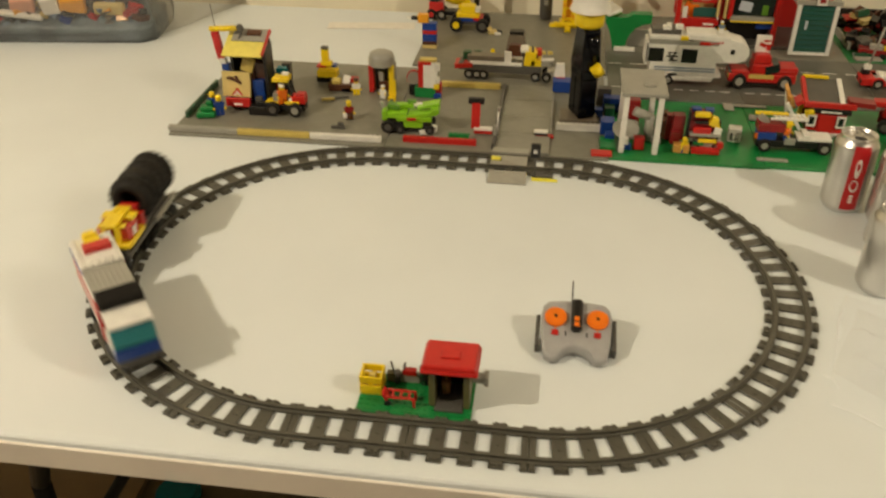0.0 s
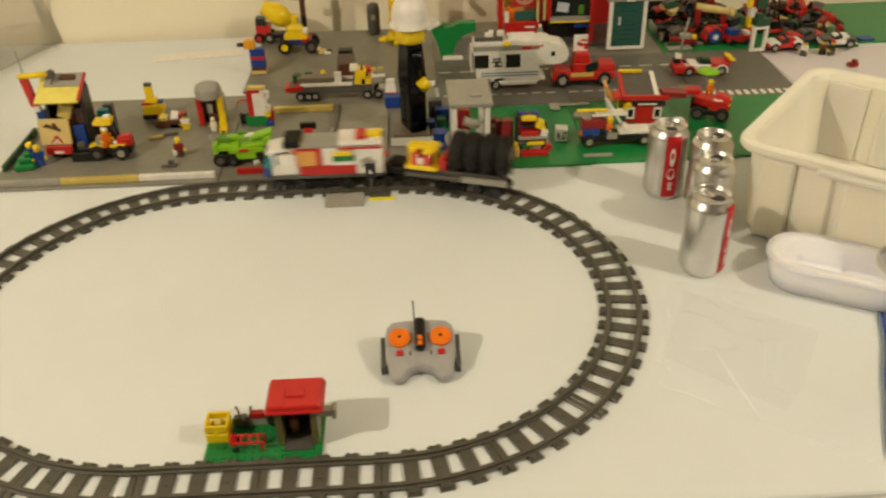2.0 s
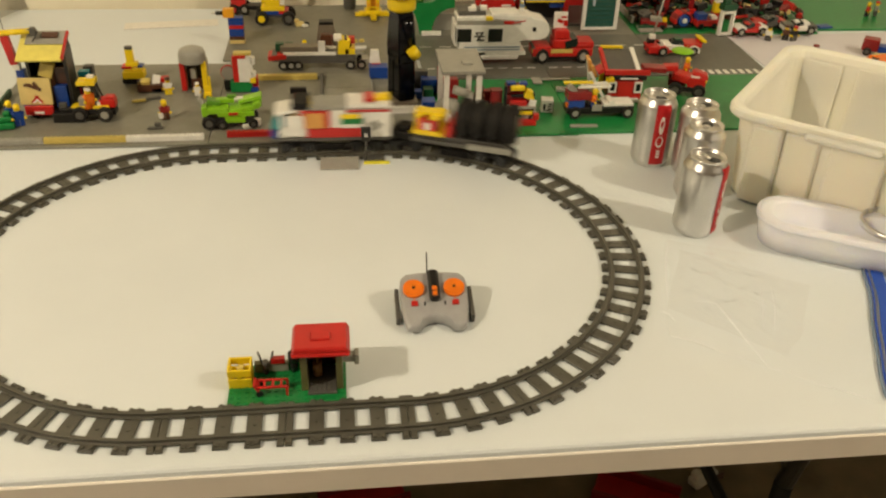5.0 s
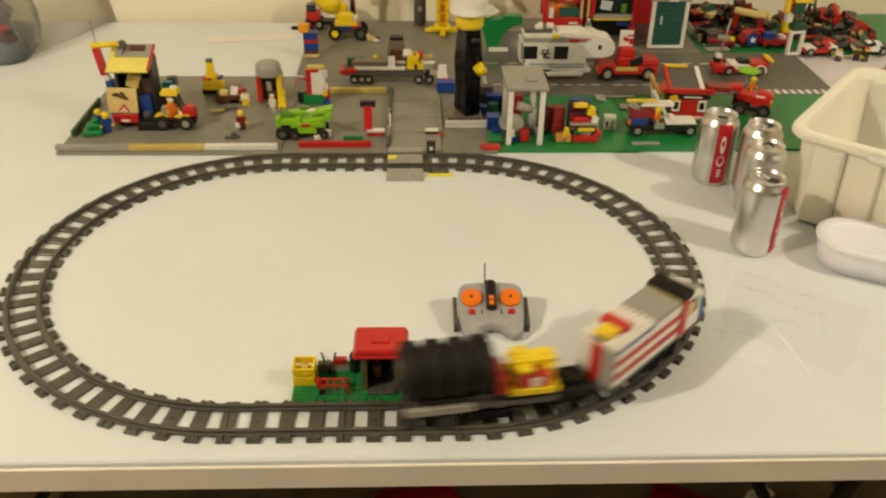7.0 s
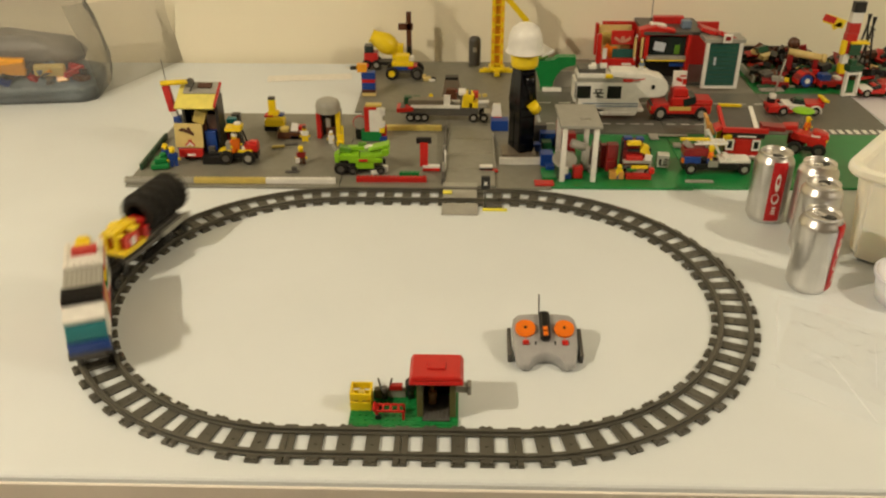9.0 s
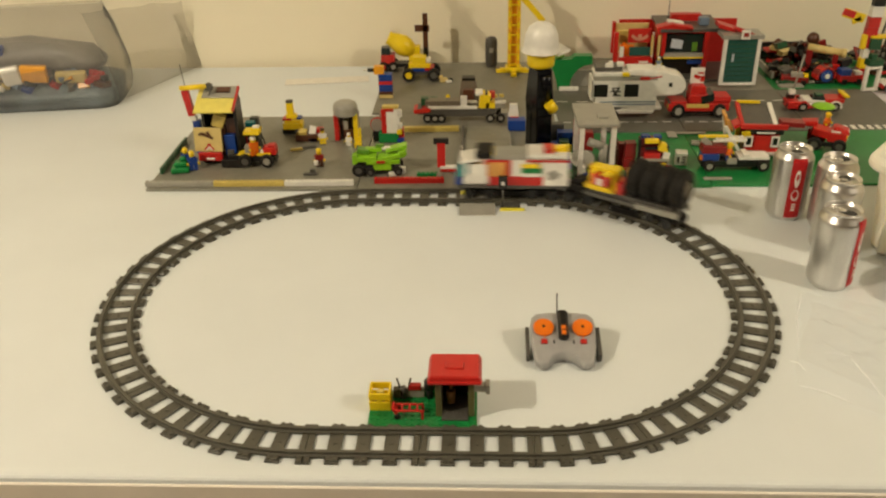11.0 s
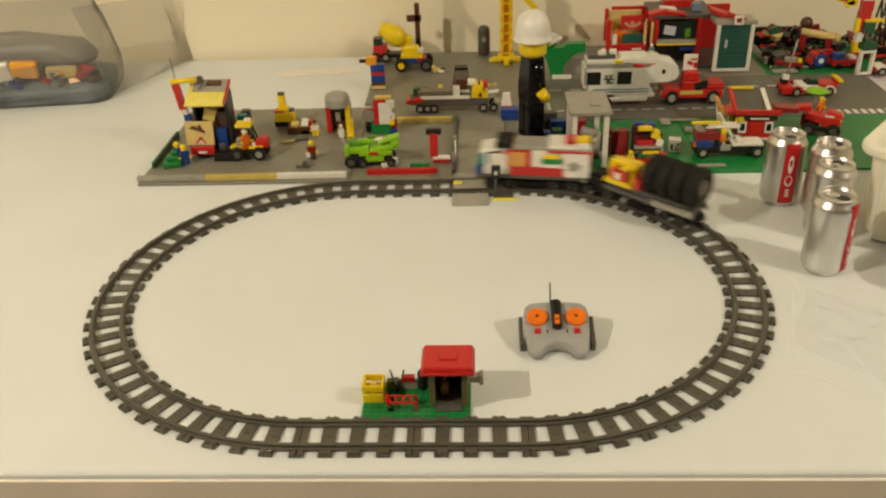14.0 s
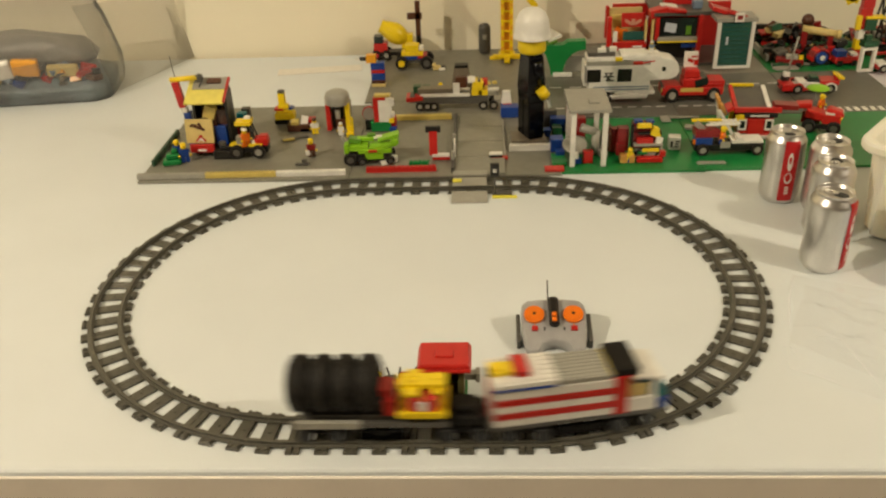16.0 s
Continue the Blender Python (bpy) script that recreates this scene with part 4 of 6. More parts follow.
booth = thing("toy_sign_booth", -0.112, 0.578, G2, 0, "red and white toy sign booth with green base", "toy booth")
blk(booth, "base", GREEN, [(-6, 0, 0, 40, 22, 20)], "green base")
blk(booth, "sign", WHITE, [(4, -6, 20, 26, 10, 50), (18, -6, 30, 8, 10, 10), (18, -6, 54, 8, 10, 14)], "white sign bricks")
blk(booth, "frame", RED, [(-14, -4, 20, 10, 14, 50), (-4, -6, 66, 20, 12, 6), (16, 4, 0, 16, 18, 26)], "red frame bricks")
blk(booth, "lamp", YELLOW, [(16, -8, 18, 10, 8, 10)], "yellow lamp brick")
blk(booth, "foot", BLUE, [(18, -8, 0, 14, 10, 9)], "blue foot")
rod(booth, "mirror", GREY, [(-30, 8, 32, 13, 4, (90, 0, 0))], "grey round mirror")
rod(booth, "mirror_rim", RED, [(-30, 11, 32, 15, 3, (90, 0, 0))], "red mirror rim")
blk(booth, "mirror_foot", BLACK, [(-30, 8, 0, 18, 14, 19)])
blk(booth, "cap", TAN_YELLOW, [(0, -4, 72, 32, 14, 5)], "tan cap")

pillar = thing("toy_brick_pillar", -0.150, 0.846, G2, 0, "striped blue red and brown toy brick pillar", "toy pillar")
for i, m in enumerate((TAN, BROWN, BLUE, BLUE, RED, BLUE, BLUE)):
    blk(pillar, "brick", m, [(0, 0, 8 * i, 31, 18, 7.8)])
blk(pillar, "gun_body", ORANGE_YELLOW, [(-14, 0, 56, 22, 16, 18)], "orange yellow block")
rod(pillar, "nozzle", BLACK, [(-24, 0, 64, 4.5, 16, (0, -90, 0))], "black nozzle")
rod(pillar, "nozzle_tip", WHITE, [(-40, 0, 64, 1.6, 10, (0, -90, 0))])

# ---- the upper street ----
flat = thing("toy_flatbed_truck", 0.026, 0.696, G2, 0, "grey toy flatbed truck with yellow cab", "toy vehicle")
blk(flat, "bed", DARK, [(-10, 0, 18, 166, 36, 13), (10, -17, 14, 96, 3, 8)], "dark grey flatbed")
blk(flat, "load", BROWN_GREY, [(-34, 2, 31, 84, 24, 14)], "brown grey load")
blk(flat, "beacon", REDCLEAR, [(66, 8, 46, 12, 12, 14)], "clear red beacon")
blk(flat, "tail", RED, [(-82, -2, 22, 36, 36, 9, (0, -6, 0))], "red tail plate")
for y in (-17, 17):
    blk(flat, "rail", WHITE, [(-18, y, 30, 104, 3, 7)], "white side rail")
blk(flat, "tank", GREEN_DARK, [(-78, 10, 31, 16, 16, 16)], "dark green tank")
blk(flat, "cab", YELLOW, [(48, 0, 30, 22, 32, 30, (0, 8, 0)), (62, 0, 30, 20, 32, 12)], "yellow cab")
blk(flat, "cab_roof", WHITE, [(38, 0, 58, 16, 30, 6)])
blk(flat, "windscreen", DARKGLASS, [(60, 0, 44, 14, 28, 18, (0, -40, 0))], "dark windscreen")
blk(flat, "post", WHITE, [(6, -14, 32, 14, 6, 26)], "white post")
for x in (-72, -56, -42, 62, 84):
    for y in (-15, 15):
        wheel(flat, x, y, 9.5, 9.5, 9, GREY)
blk(flat, "bumper", GREY, [(92, 0, 12, 14, 30, 8)])
wreck = thing("toy_cargo_rack", 0.005, 0.764, G2, 0, "small toy rack with white and yellow parts", "toy rack")
blk(wreck, "base", BROWN, [(12, 14, 0, 46, 26, 8), (34, 20, 8, 34, 22, 30, (0, 0, 0), 0.6)], "brown load")
blk(wreck, "wing", WHITE, [(-26, 0, 12, 50, 12, 5)], "white wing plate")
blk(wreck, "fin", YELLOW, [(-10, 0, 17, 16, 6, 16, (0, 0, 0), 0.4)], "yellow fin")
blk(wreck, "nose", RED, [(-50, 4, 8, 18, 14, 8)], "red nose")
blk(wreck, "tail", GREEN_DARK, [(-42, 10, 18, 16, 10, 6)], "dark green tail")
blk(wreck, "leg", GREY, [(-30, 2, 0, 8, 10, 12), (-10, 2, 0, 8, 10, 12)])

monster = thing("toy_monster_truck", -0.076, 0.98, G2, 0, "yellow and blue toy monster truck", "toy vehicle")
blk(monster, "chassis", DARK, [(0, 0, 12, 58, 22, 8)], "dark chassis")
for x in (-28, 28):
    for y in (-18, 18):
        wheel(monster, x, y, 14, 14, 13, YELLOW if x < 0 else DARK)
blk(monster, "body", BLUE, [(2, 0, 20, 52, 30, 7)], "blue body")
blk(monster, "bonnet", RED, [(18, 0, 22, 20, 32, 6)], "red bonnet")
blk(monster, "cab", YELLOW, [(-4, 0, 27, 48, 28, 9), (-4, 0, 36, 30, 26, 14)], "yellow cab", 1)
blk(monster, "roof", WHITE, [(14, 0, 38, 14, 20, 8)])
mixer = thing("toy_cement_mixer", -0.135, 1.055, G2, 0, "yellow and red toy cement mixer", "toy vehicle")
blk(mixer, "chassis", BLACK, [(0, 0, 8, 84, 26, 8)], "black chassis")
for x, h in ((-36, RED), (-14, GREY), (30, GREY)):
    for y in (-14, 14):
        wheel(mixer, x, y, 10, 10, 10, h)
blk(mixer, "cab", RED, [(-26, 0, 16, 30, 28, 18)], "red cab")
blk(mixer, "cab_window", DARKGLASS, [(-30, 0, 34, 20, 24, 14)], "dark cab window")
bm = bmesh.new()
lathe(bm, [(0.1, -30), (12, -30), (20, -14), (22, 0), (18, 16), (13, 30), (14, 34), (10, 34), (0.1, 26)], 22, 0, pose(0.006, 0, 0.052, 0, -62, 0))
part("drum", bm, YELLOW, mixer, "yellow mixing drum")
blk(mixer, "frame", YELLOW, [(34, 0, 30, 24, 20, 20), (36, 0, 22, 30, 24, 8)], "yellow frame")
signpost = thing("toy_signpost", -0.070, 1.07, G2, 0, "brown toy signpost with a cross board", "toy sign")
blk(signpost, "post", BLACK, [(0, 0, 0, 12, 12, 52)], "black lower post")
blk(signpost, "top", BROWN, [(0, 0, 52, 12, 10, 84)], "brown upper post")
blk(signpost, "board", BROWN, [(-8, -2, 92, 36, 6, 16)], "brown cross board")

bin_ob = thing("toy_waste_bin", 0.094, 1.085, G2, 0, "tall dark grey toy waste bin", "toy bin")
bm = bmesh.new()
lathe(bm, [(13, 0), (15, 4), (15, 58), (14, 66), (10, 71), (4, 73), (0.1, 73.5)], 24)
part("shell", bm, DARK, bin_ob, "dark grey shell")
blk(bin_ob, "label_plate", GREY, [(0, -15.2, 36, 10, 1, 12)], "pale label", 0)

crane = thing("toy_tower_crane", 0.148, 1.025, G2, 0, "yellow toy tower crane with a sloping jib", "toy crane")
blk(crane, "foot", YELLOW, [(0, 0, 0, 84, 14, 7), (0, 0, 0, 14, 80, 7), (0, 0, 7, 40, 32, 9), (-26, 0, 7, 16, 12, 4), (26, 0, 7, 16, 12, 4)], "yellow cross foot", 1)
for x in (-11, 11):
    blk(crane, "mast_side", YELLOW, [(x, 0, 16, 8, 26, 188)], "yellow mast side")
    for i in range(7):
        blk(crane, "mast_boss", ORANGE_YELLOW, [(x, -13.4, 24 + 26 * i, 5, 2, 10)], "", 0.4)
blk(crane, "mast_panel", ORANGE_YELLOW, [(0, 4, 16, 15, 12, 188)], "orange yellow recessed mast panel")
for i in range(8):
    blk(crane, "rung", YELLOW, [(0, -6, 20 + 24 * i, 16, 6, 4)], "", 0.3)
blk(crane, "turntable", BLACK, [(0, 0, 204, 34, 30, 8)], "black turntable")
blk(crane, "jib", YELLOW, [(70, 0, 126, 13, 12, 260, (0, -42, 0))], "yellow sloping jib")

arch = thing("toy_green_bracket", 0.27, 0.902, G2, 0, "green curved toy bracket with lime leaf on top", "toy bracket")
bm = bmesh.new()
edge = [(-23, 0), (3, 0), (5, 18), (11, 34), (22, 48), (36, 56), (54, 60), (54, 79), (14, 79), (4, 72), (-18, 70), (-42, 72), (-44, 62), (-34, 42), (-27, 20)]
lo, hi = [[bm.verts.new((x / 1000, y, z / 1000)) for x, z in edge] for y in (-0.012, 0.012)]
bm.faces.new(lo), bm.faces.new(hi[::-1])
for i in range(len(edge)):
    j = (i + 1) % len(edge)
    bm.faces.new((lo[j], lo[i], hi[i], hi[j]))
part("bracket", bm, GREEN, arch, "green curved bracket")
blk(arch, "leaf", LIME_DARK, [(-34, 6, 68, 34, 14, 12, (0, 16, 0)), (-22, -6, 74, 26, 10, 5, (0, -10, 20))], "lime green leaf pieces", 2)
blk(arch, "backdrop", GREY, [(46, 16, 0, 70, 6, 38)], "grey panel")
blk(arch, "tile", WHITE, [(2, -18, 0, 44, 10, 8)], "white tile at the foot")

# the large figure stands on a brown block
bm = bmesh.new()
for x, h, m in ((-2, 9, 0),):
    add_box(bm, x, 0, 0, 66, 50, h, index=m)
bevel(bm, 0.6)
tagged(part("figure_block", bm, BROWN_GREY), "grey brown block under the large figure", "toy block").matrix_basis = pose(0.176, 0.508, G2)
bm = bmesh.new()
for s in (-1, 1):
    add_box(bm, s * 10.7, 0, 0, 21, 27, 62, index=0)
add_box(bm, 0, 0, 60, 43, 29, 16, index=0)
add_box(bm, 0, 0, 74, 45, 31, 62, (0, 0, 0), 0.78, index=1)
bevel(bm, 2.2)
for s in (-1, 1):
    add_tube(bm, s * 22, 0, 128, 8, 46, (172, s * 10, 0), seg=14, index=1)
    add_tube(bm, s * 27, -3, 84, 8.5, 15, (145, 0, 0), seg=14, index=2)
lathe(bm, [(0.1, 136), (18, 136), (21, 139), (21.5, 144), (21.5, 165), (20, 168), (0.1, 170)], 28, 2)
lathe(bm, [(29.5, 160), (29, 163), (27, 166), (26.5, 174), (25, 186), (20, 197), (12, 203), (0.1, 205)], 30, 3)
add_box(bm, 0, -30, 157, 40, 22, 4, (-16, 0, 0), index=3)
big = tagged(part("large_toy_figure", bm, [BLACK_GLOSS, BLACK_GLOSS, YELLOW, WHITE]), "large black suited toy figure with white helmet", "toy figure")
big.matrix_basis = pose(0.179, 0.515, G2 + 0.009, 0, 0, 112) @ Matrix.Scale(1.2, 4)

# ---- the garage and the green yard ----
canopy = thing("toy_garage_canopy", 0.275, 0.435, G2, 0, "white posted toy garage canopy with grey roof", "toy building")
for x, y in ((-28, -52), (28, -52), (-26, 52), (26, 52)):
    blk(canopy, "post", WHITE, [(x, y, 0, 9, 9, 104)], "white post")
blk(canopy, "roof", GREY, [(0, -4, 104, 74, 112, 6)], "light grey roof plate")
blk(canopy, "roof_tile", GREY, [(10, -20, 110, 18, 20, 3)])
bm = bmesh.new()
lathe(bm, [(0.1, 20), (8, 20), (22, 26), (23, 28), (20, 28), (0.1, 24)], 22, 0, pose(-0.02, 0.0, 0.0, 24, 0, 0))
part("dish", bm, GREY, canopy, "grey dish")
rod(canopy, "pipe", GREY, [(20, 4, 0, 8, 46), (20, 4, 42, 8, 30, (0, -70, 0)), (-8, 8, 0, 9, 30)], "grey pipe")
blk(canopy, "toolbox", RED, [(2, -34, 0, 18, 16, 22)], "red tool box", 1.2)
blk(canopy, "bricks", BLUE, [(-20, -38, 0, 18, 12, 10)], "blue bricks")
blk(canopy, "bricks", WHITE, [(-22, -38, 10, 12, 12, 10)])
blk(canopy, "barrels", RED_DARK, [(-8, 38, 0, 24, 20, 60)], "dark red barrels", 2)
blk(canopy, "shelf", BLUE, [(-50, 26, 0, 24, 26, 24), (-46, -4, 0, 16, 20, 12)], "blue boxes")
blk(canopy, "crate", GREEN, [(-50, -26, 0, 26, 44, 5)], "green tile")

machine = thing("toy_red_machine", 0.382, 0.418, G2, 0, "red and yellow toy fire machine", "toy vehicle")
blk(machine, "base", RED, [(6, -16, 0, 46, 20, 8), (30, -14, 8, 10, 10, 10)], "red base")
blk(machine, "chassis", GREY, [(8, 0, 8, 50, 26, 9), (4, -4, 26, 52, 18, 5)], "grey frame")
blk(machine, "stripe", YELLOW, [(8, -14.5, 17, 30, 4, 6)], "yellow stripe")
blk(machine, "stripe", GREEN, [(-6, -14.5, 12, 18, 4, 5)])
for x in (-12, 26):
    wheel(machine, x, -10, 9, 9, 8, GREY)
blk(machine, "body", RED_DARK, [(0, 10, 18, 48, 22, 30), (-6, 12, 48, 36, 18, 16)], "dark red body", 1)
blk(machine, "cab_frame", BLACK, [(-25, 0, 20, 4, 10, 46), (26, 2, 18, 4, 10, 34), (0, -2, 46, 30, 6, 4)], "black cab frame")
blk(machine, "hose_reel", RED, [(-2, -6, 26, 30, 8, 14)], "bright red hose box", 1.5)
blk(machine, "light_bar", BLUE, [(-14, 12, 64, 16, 14, 5), (8, 12, 64, 14, 14, 4)], "blue light bar")
blk(machine, "panel", WHITE, [(22, -8, 30, 12, 5, 12, (0, 12, 0))], "white panel")
blk(machine, "arm", YELLOW, [(12, -2, 44, 12, 12, 16, (0, 24, 0)), (-4, 0, 58, 26, 12, 7), (24, -2, 36, 9, 9, 24, (0, -20, 0))], "yellow arm parts", 1)
blk(machine, "cabin", RED_DARK, [(-40, 10, 12, 20, 18, 44), (-44, 2, 6, 16, 14, 22)], "red side cabin")
blk(machine, "crate", ORANGE_TAN, [(-34, -18, 0, 26, 16, 14)], "orange brown crate")
figure(0.352, 0.396, G2, 30, BLUE, YELLOW, YELLOW, "small crouching figure in blue and yellow", 0.72)
signcube = thing("toy_sign_cube", 0.444, 0.458, G2, -8, "white toy cube with black printed marks", "toy brick")
blk(signcube, "cube", WHITE, [(0, 0, 0, 17, 16, 20)])
blk(signcube, "marks", BLACK, [(-4, -8.2, 5, 3, 0.6, 9), (3, -8.2, 5, 6, 0.6, 2), (3, -8.2, 9, 5, 0.6, 2), (4, -8.2, 13, 5, 0.6, 2), (0, -8.2, 3, 10, 0.6, 1)], "black printed marks", 0)
tile = blk(None, "edge_tile", GREY, [(0, 0, 0, 50, 9, 3.4)], "flat grey tile on the green plate")
tile.matrix_basis = pose(0.497, 0.386, G2 - 0.001)
tagged(tile, "flat grey tile on the green plate", "toy tile")

jeep = thing("toy_pickup", 0.536, 0.436, G2, 0, "black and white toy rescue pickup with ladder", "toy vehicle")
blk(jeep, "chassis", BLACK, [(0, 0, 8, 124, 30, 12)], "black chassis")
for x in (-48, 50):
    for y in (-16, 16):
        wheel(jeep, x, y, 11, 11, 9, GREY)
blk(jeep, "bonnet", BLUE, [(-46, 0, 20, 30, 28, 12)], "dark blue bonnet")
blk(jeep, "cab", RED_DARK, [(-40, 4, 32, 44, 28, 14)], "dark red cab")
blk(jeep, "light", ORANGE, [(-62, -8, 20, 6, 8, 8)], "orange light")
blk(jeep, "plate", GREY, [(-8, -16, 14, 18, 3, 12)], "grey side plate")
blk(jeep, "bed", WHITE, [(32, 0, 22, 56, 32, 5), (18, 0, 27, 10, 30, 5)], "white bed")
for i in range(7):
    blk(jeep, "ladder_rung", WHITE, [(-34 + 8 * i, 6, 54, 3, 20, 3, (0, 0, 20))])
for y in (-4, 16):
    blk(jeep, "ladder_rail", WHITE, [(-14, y, 53, 60, 3, 4)])
blk(jeep, "ladder_tip", YELLOW, [(-40, 12, 56, 54, 8, 4)], "yellow ladder tip")
blk(jeep, "ladder_post", GREY, [(-56, 6, 46, 18, 16, 10, (0, 40, 0)), (-16, 6, 20, 12, 14, 34)])
figure(0.524, 0.430, G2 + 0.016, 60, BLUE, ORANGE, YELLOW, "small figure in orange on the pickup", 0.95)

house = thing("toy_ticket_house", 0.607, 0.525, G2, -4, "small red toy house with tilted grey roof", "toy building")
blk(house, "wall", RED, [(-2, -24, 0, 62, 6, 42), (0, 34, 0, 66, 6, 50), (28, 4, 0, 6, 52, 50)], "red walls")
blk(house, "door", RED, [(-2, -28, 4, 28, 3, 34)], "bright red door")
for x in (-27, 22):
    blk(house, "window_frame", WHITE, [(x - 6, -28.4, 16, 3, 3.4, 22), (x + 6, -28.4, 16, 3, 3.4, 22), (x, -28.4, 16, 9, 3.4, 3.5), (x, -28.4, 34.5, 9, 3.4, 3.5)], "white window frame")
    blk(house, "window_pane", DARKGLASS, [(x, -27.4, 19.5, 9, 1, 15)], "dark pane", 0)
blk(house, "counter", WHITE, [(-8, -31, 0, 66, 8, 6)], "white counter")
blk(house, "counter_end", GREEN_DARK, [(-26, -34, 6, 16, 5, 5)], "dark green counter block")
blk(house, "lintel", BLACK, [(4, -28, 42, 62, 6, 8)], "black lintel")
blk(house, "lintel_trim", WHITE, [(2, -31.4, 44, 34, 1.6, 3)], "thin white strip")
blk(house, "corner_post", YELLOW, [(-36, -24, 24, 8, 8, 20), (-30, -27, 38, 10, 8, 9), (-37, 28, 0, 8, 9, 64)], "yellow corner posts")
blk(house, "raking_post", WHITE, [(-38, -28, 0, 6, 6, 66, (0, -32, 0)), (-58, 20, 0, 6, 6, 70, (0, -10, 0))], "white raking post")
blk(house, "gable_panel", ORANGE_TAN, [(-62, 10, 38, 6, 30, 34, (0, -16, 0)), (-56, -8, 40, 5, 12, 24, (0, -24, 0))], "orange tan gable panel")
blk(house, "interior", BROWN, [(-20, 8, 0, 24, 30, 28)], "brown things inside")
blk(house, "roof", DARK, [(-12, 14, 62, 56, 76, 5, (14, 0, 0))], "grey tilted roof")
blk(house, "roof_edge", RED, [(-2, -27, 52, 86, 8, 9), (-42, 10, 62, 7, 80, 8, (14, 0, 0)), (-50, -14, 54, 14, 30, 7, (0, -30, 0))], "red roof edge")
blk(house, "roof_arm", RED_DARK, [(50, -14, 56, 44, 24, 9, (0, 4, 0))], "dark red roof arm")
blk(house, "ridge", YELLOW, [(-20, 50, 76, 44, 7, 5)], "yellow ridge piece")
blk(house, "barge_board", WHITE, [(19, 12, 64, 8, 78, 6, (14, 0, 0))], "white barge board")

caravan = thing("toy_caravan", 0.382, 0.722, G2, 0, "white toy caravan with dark windows and blue stripes", "toy vehicle")
blk(caravan, "skirt", WHITE, [(8, 0, 9, 86, 46, 9, (0, 0, 0), 1.08), (-30, 0, 18, 30, 46, 8), (16, 0, 18, 104, 46, 8)], "white lower skirt", 1.5)
blk(caravan, "lower_wall", WHITE, [(-8, 0, 26, 128, 48, 20)], "white lower wall")
for z in (30, 35.5):
    blk(caravan, "stripe", BLUE_GREY, [(-4, -24.2, z, 116, 1.2, 2.4)], "thin blue grey stripe", 0)
blk(caravan, "upper_wall", WHITE, [(-14, 0, 46, 136, 48, 37)], "white upper wall", 1)
blk(caravan, "rear_post", WHITE, [(-80, 0, 40, 5, 48, 46)])
bm = bmesh.new()
nose = [(46, 48), (96, 50), (110, 56), (115, 68), (112, 82), (100, 92), (70, 98), (46, 99)]
lo, hi = [[bm.verts.new((x / 1000, y, z / 1000)) for x, z in nose] for y in (-0.0242, 0.0242)]
bm.faces.new(lo), bm.faces.new(hi[::-1])
for i in range(len(nose)):
    j = (i + 1) % len(nose)
    bm.faces.new((lo[j], lo[i], hi[i], hi[j]))
bevel(bm, 2)
part("overcab", bm, WHITE, caravan, "white rounded overcab section")
blk(caravan, "roof_band", GREY, [(-12, 0, 83, 132, 49, 9)], "light grey roof band")
blk(caravan, "roof_panel", WHITE, [(-40, 0, 92, 76, 48, 7), (34, 0, 92, 84, 47, 10, (0, 3, 0)), (24, 0, 100, 50, 44, 5)], "white roof panels", 1)
blk(caravan, "roof_box", DARK, [(-46, 6, 99, 56, 38, 9)], "dark grey roof rack")
blk(caravan, "roof_block", WHITE, [(-46, -8, 108, 16, 12, 7), (-22, -2, 108, 14, 14, 8), (-40, 14, 108, 9, 9, 5)], "white roof blocks")
blk(caravan, "roof_tile", YELLOW, [(-12, -22, 92.2, 15, 8, 7.4)], "yellow tile")
blk(caravan, "fin", RED, [(28, -24, 84, 20, 3, 7)], "dark red marker")
blk(caravan, "fin", RED, [(46, -24.4, 87, 34, 2, 2.4, (0, -10, 0))], "thin red line")
for x in (-62, 2):
    blk(caravan, "window", BLACK, [(x, -24.4, 48, 29, 1.6, 27)], "dark window")
blk(caravan, "window", BLACK, [(82, -24.8, 69, 7, 1.6, 9)], "small black window")
blk(caravan, "drawing", DARK, [(-36, -24.6, 50, 3, 1, 22, (0, 34, 0)), (-27, -24.6, 50, 3, 1, 20, (0, -34, 0)), (-31, -24.6, 58, 22, 1, 3), (-31, -24.6, 66, 18, 1, 2), (-26, -24.6, 50, 12, 1, 3)], "dark printed pattern", 0)
for y in (-21, 21):
    wheel(caravan, -32, y, 10, 10, 7, GREY)
figure(0.438, 0.715, G2 + 0.105, 0, WHITE, BLUE_GREY, WHITE, "small white figure on the caravan roof", 0.6)
pickup = thing("toy_red_pickup", 0.528, 0.718, G2, 0, "red toy pickup towing the caravan", "toy vehicle")
blk(pickup, "body", RED, [(0, 0, 12, 122, 40, 14), (44, 0, 26, 36, 38, 12)], "red body", 1.4)
blk(pickup, "stripe", TAN_YELLOW, [(-2, -20.2, 19, 44, 1.6, 7)], "yellow side stripe", 0)
blk(pickup, "cab", RED, [(4, 0, 26, 48, 38, 16), (-3, 0, 42, 32, 36, 15, (0, 0, 0), 0.86)], "red cab", 2.4)
blk(pickup, "arch", RED, [(-40, 0, 26, 32, 41, 4), (42, 0, 30, 30, 41, 4)], "red wheel arches", 1.5)
blk(pickup, "tail_light", TAN_YELLOW, [(-60, -14, 18, 4, 10, 7), (60, -14, 18, 4, 9, 7)], "yellow lamps")
blk(pickup, "undercarriage", BLACK, [(0, 0, 6, 100, 30, 7)], "black undercarriage")
blk(pickup, "window", DARKGLASS, [(18, 0, 28, 26, 39, 14, (0, -14, 0))], "dark side window")
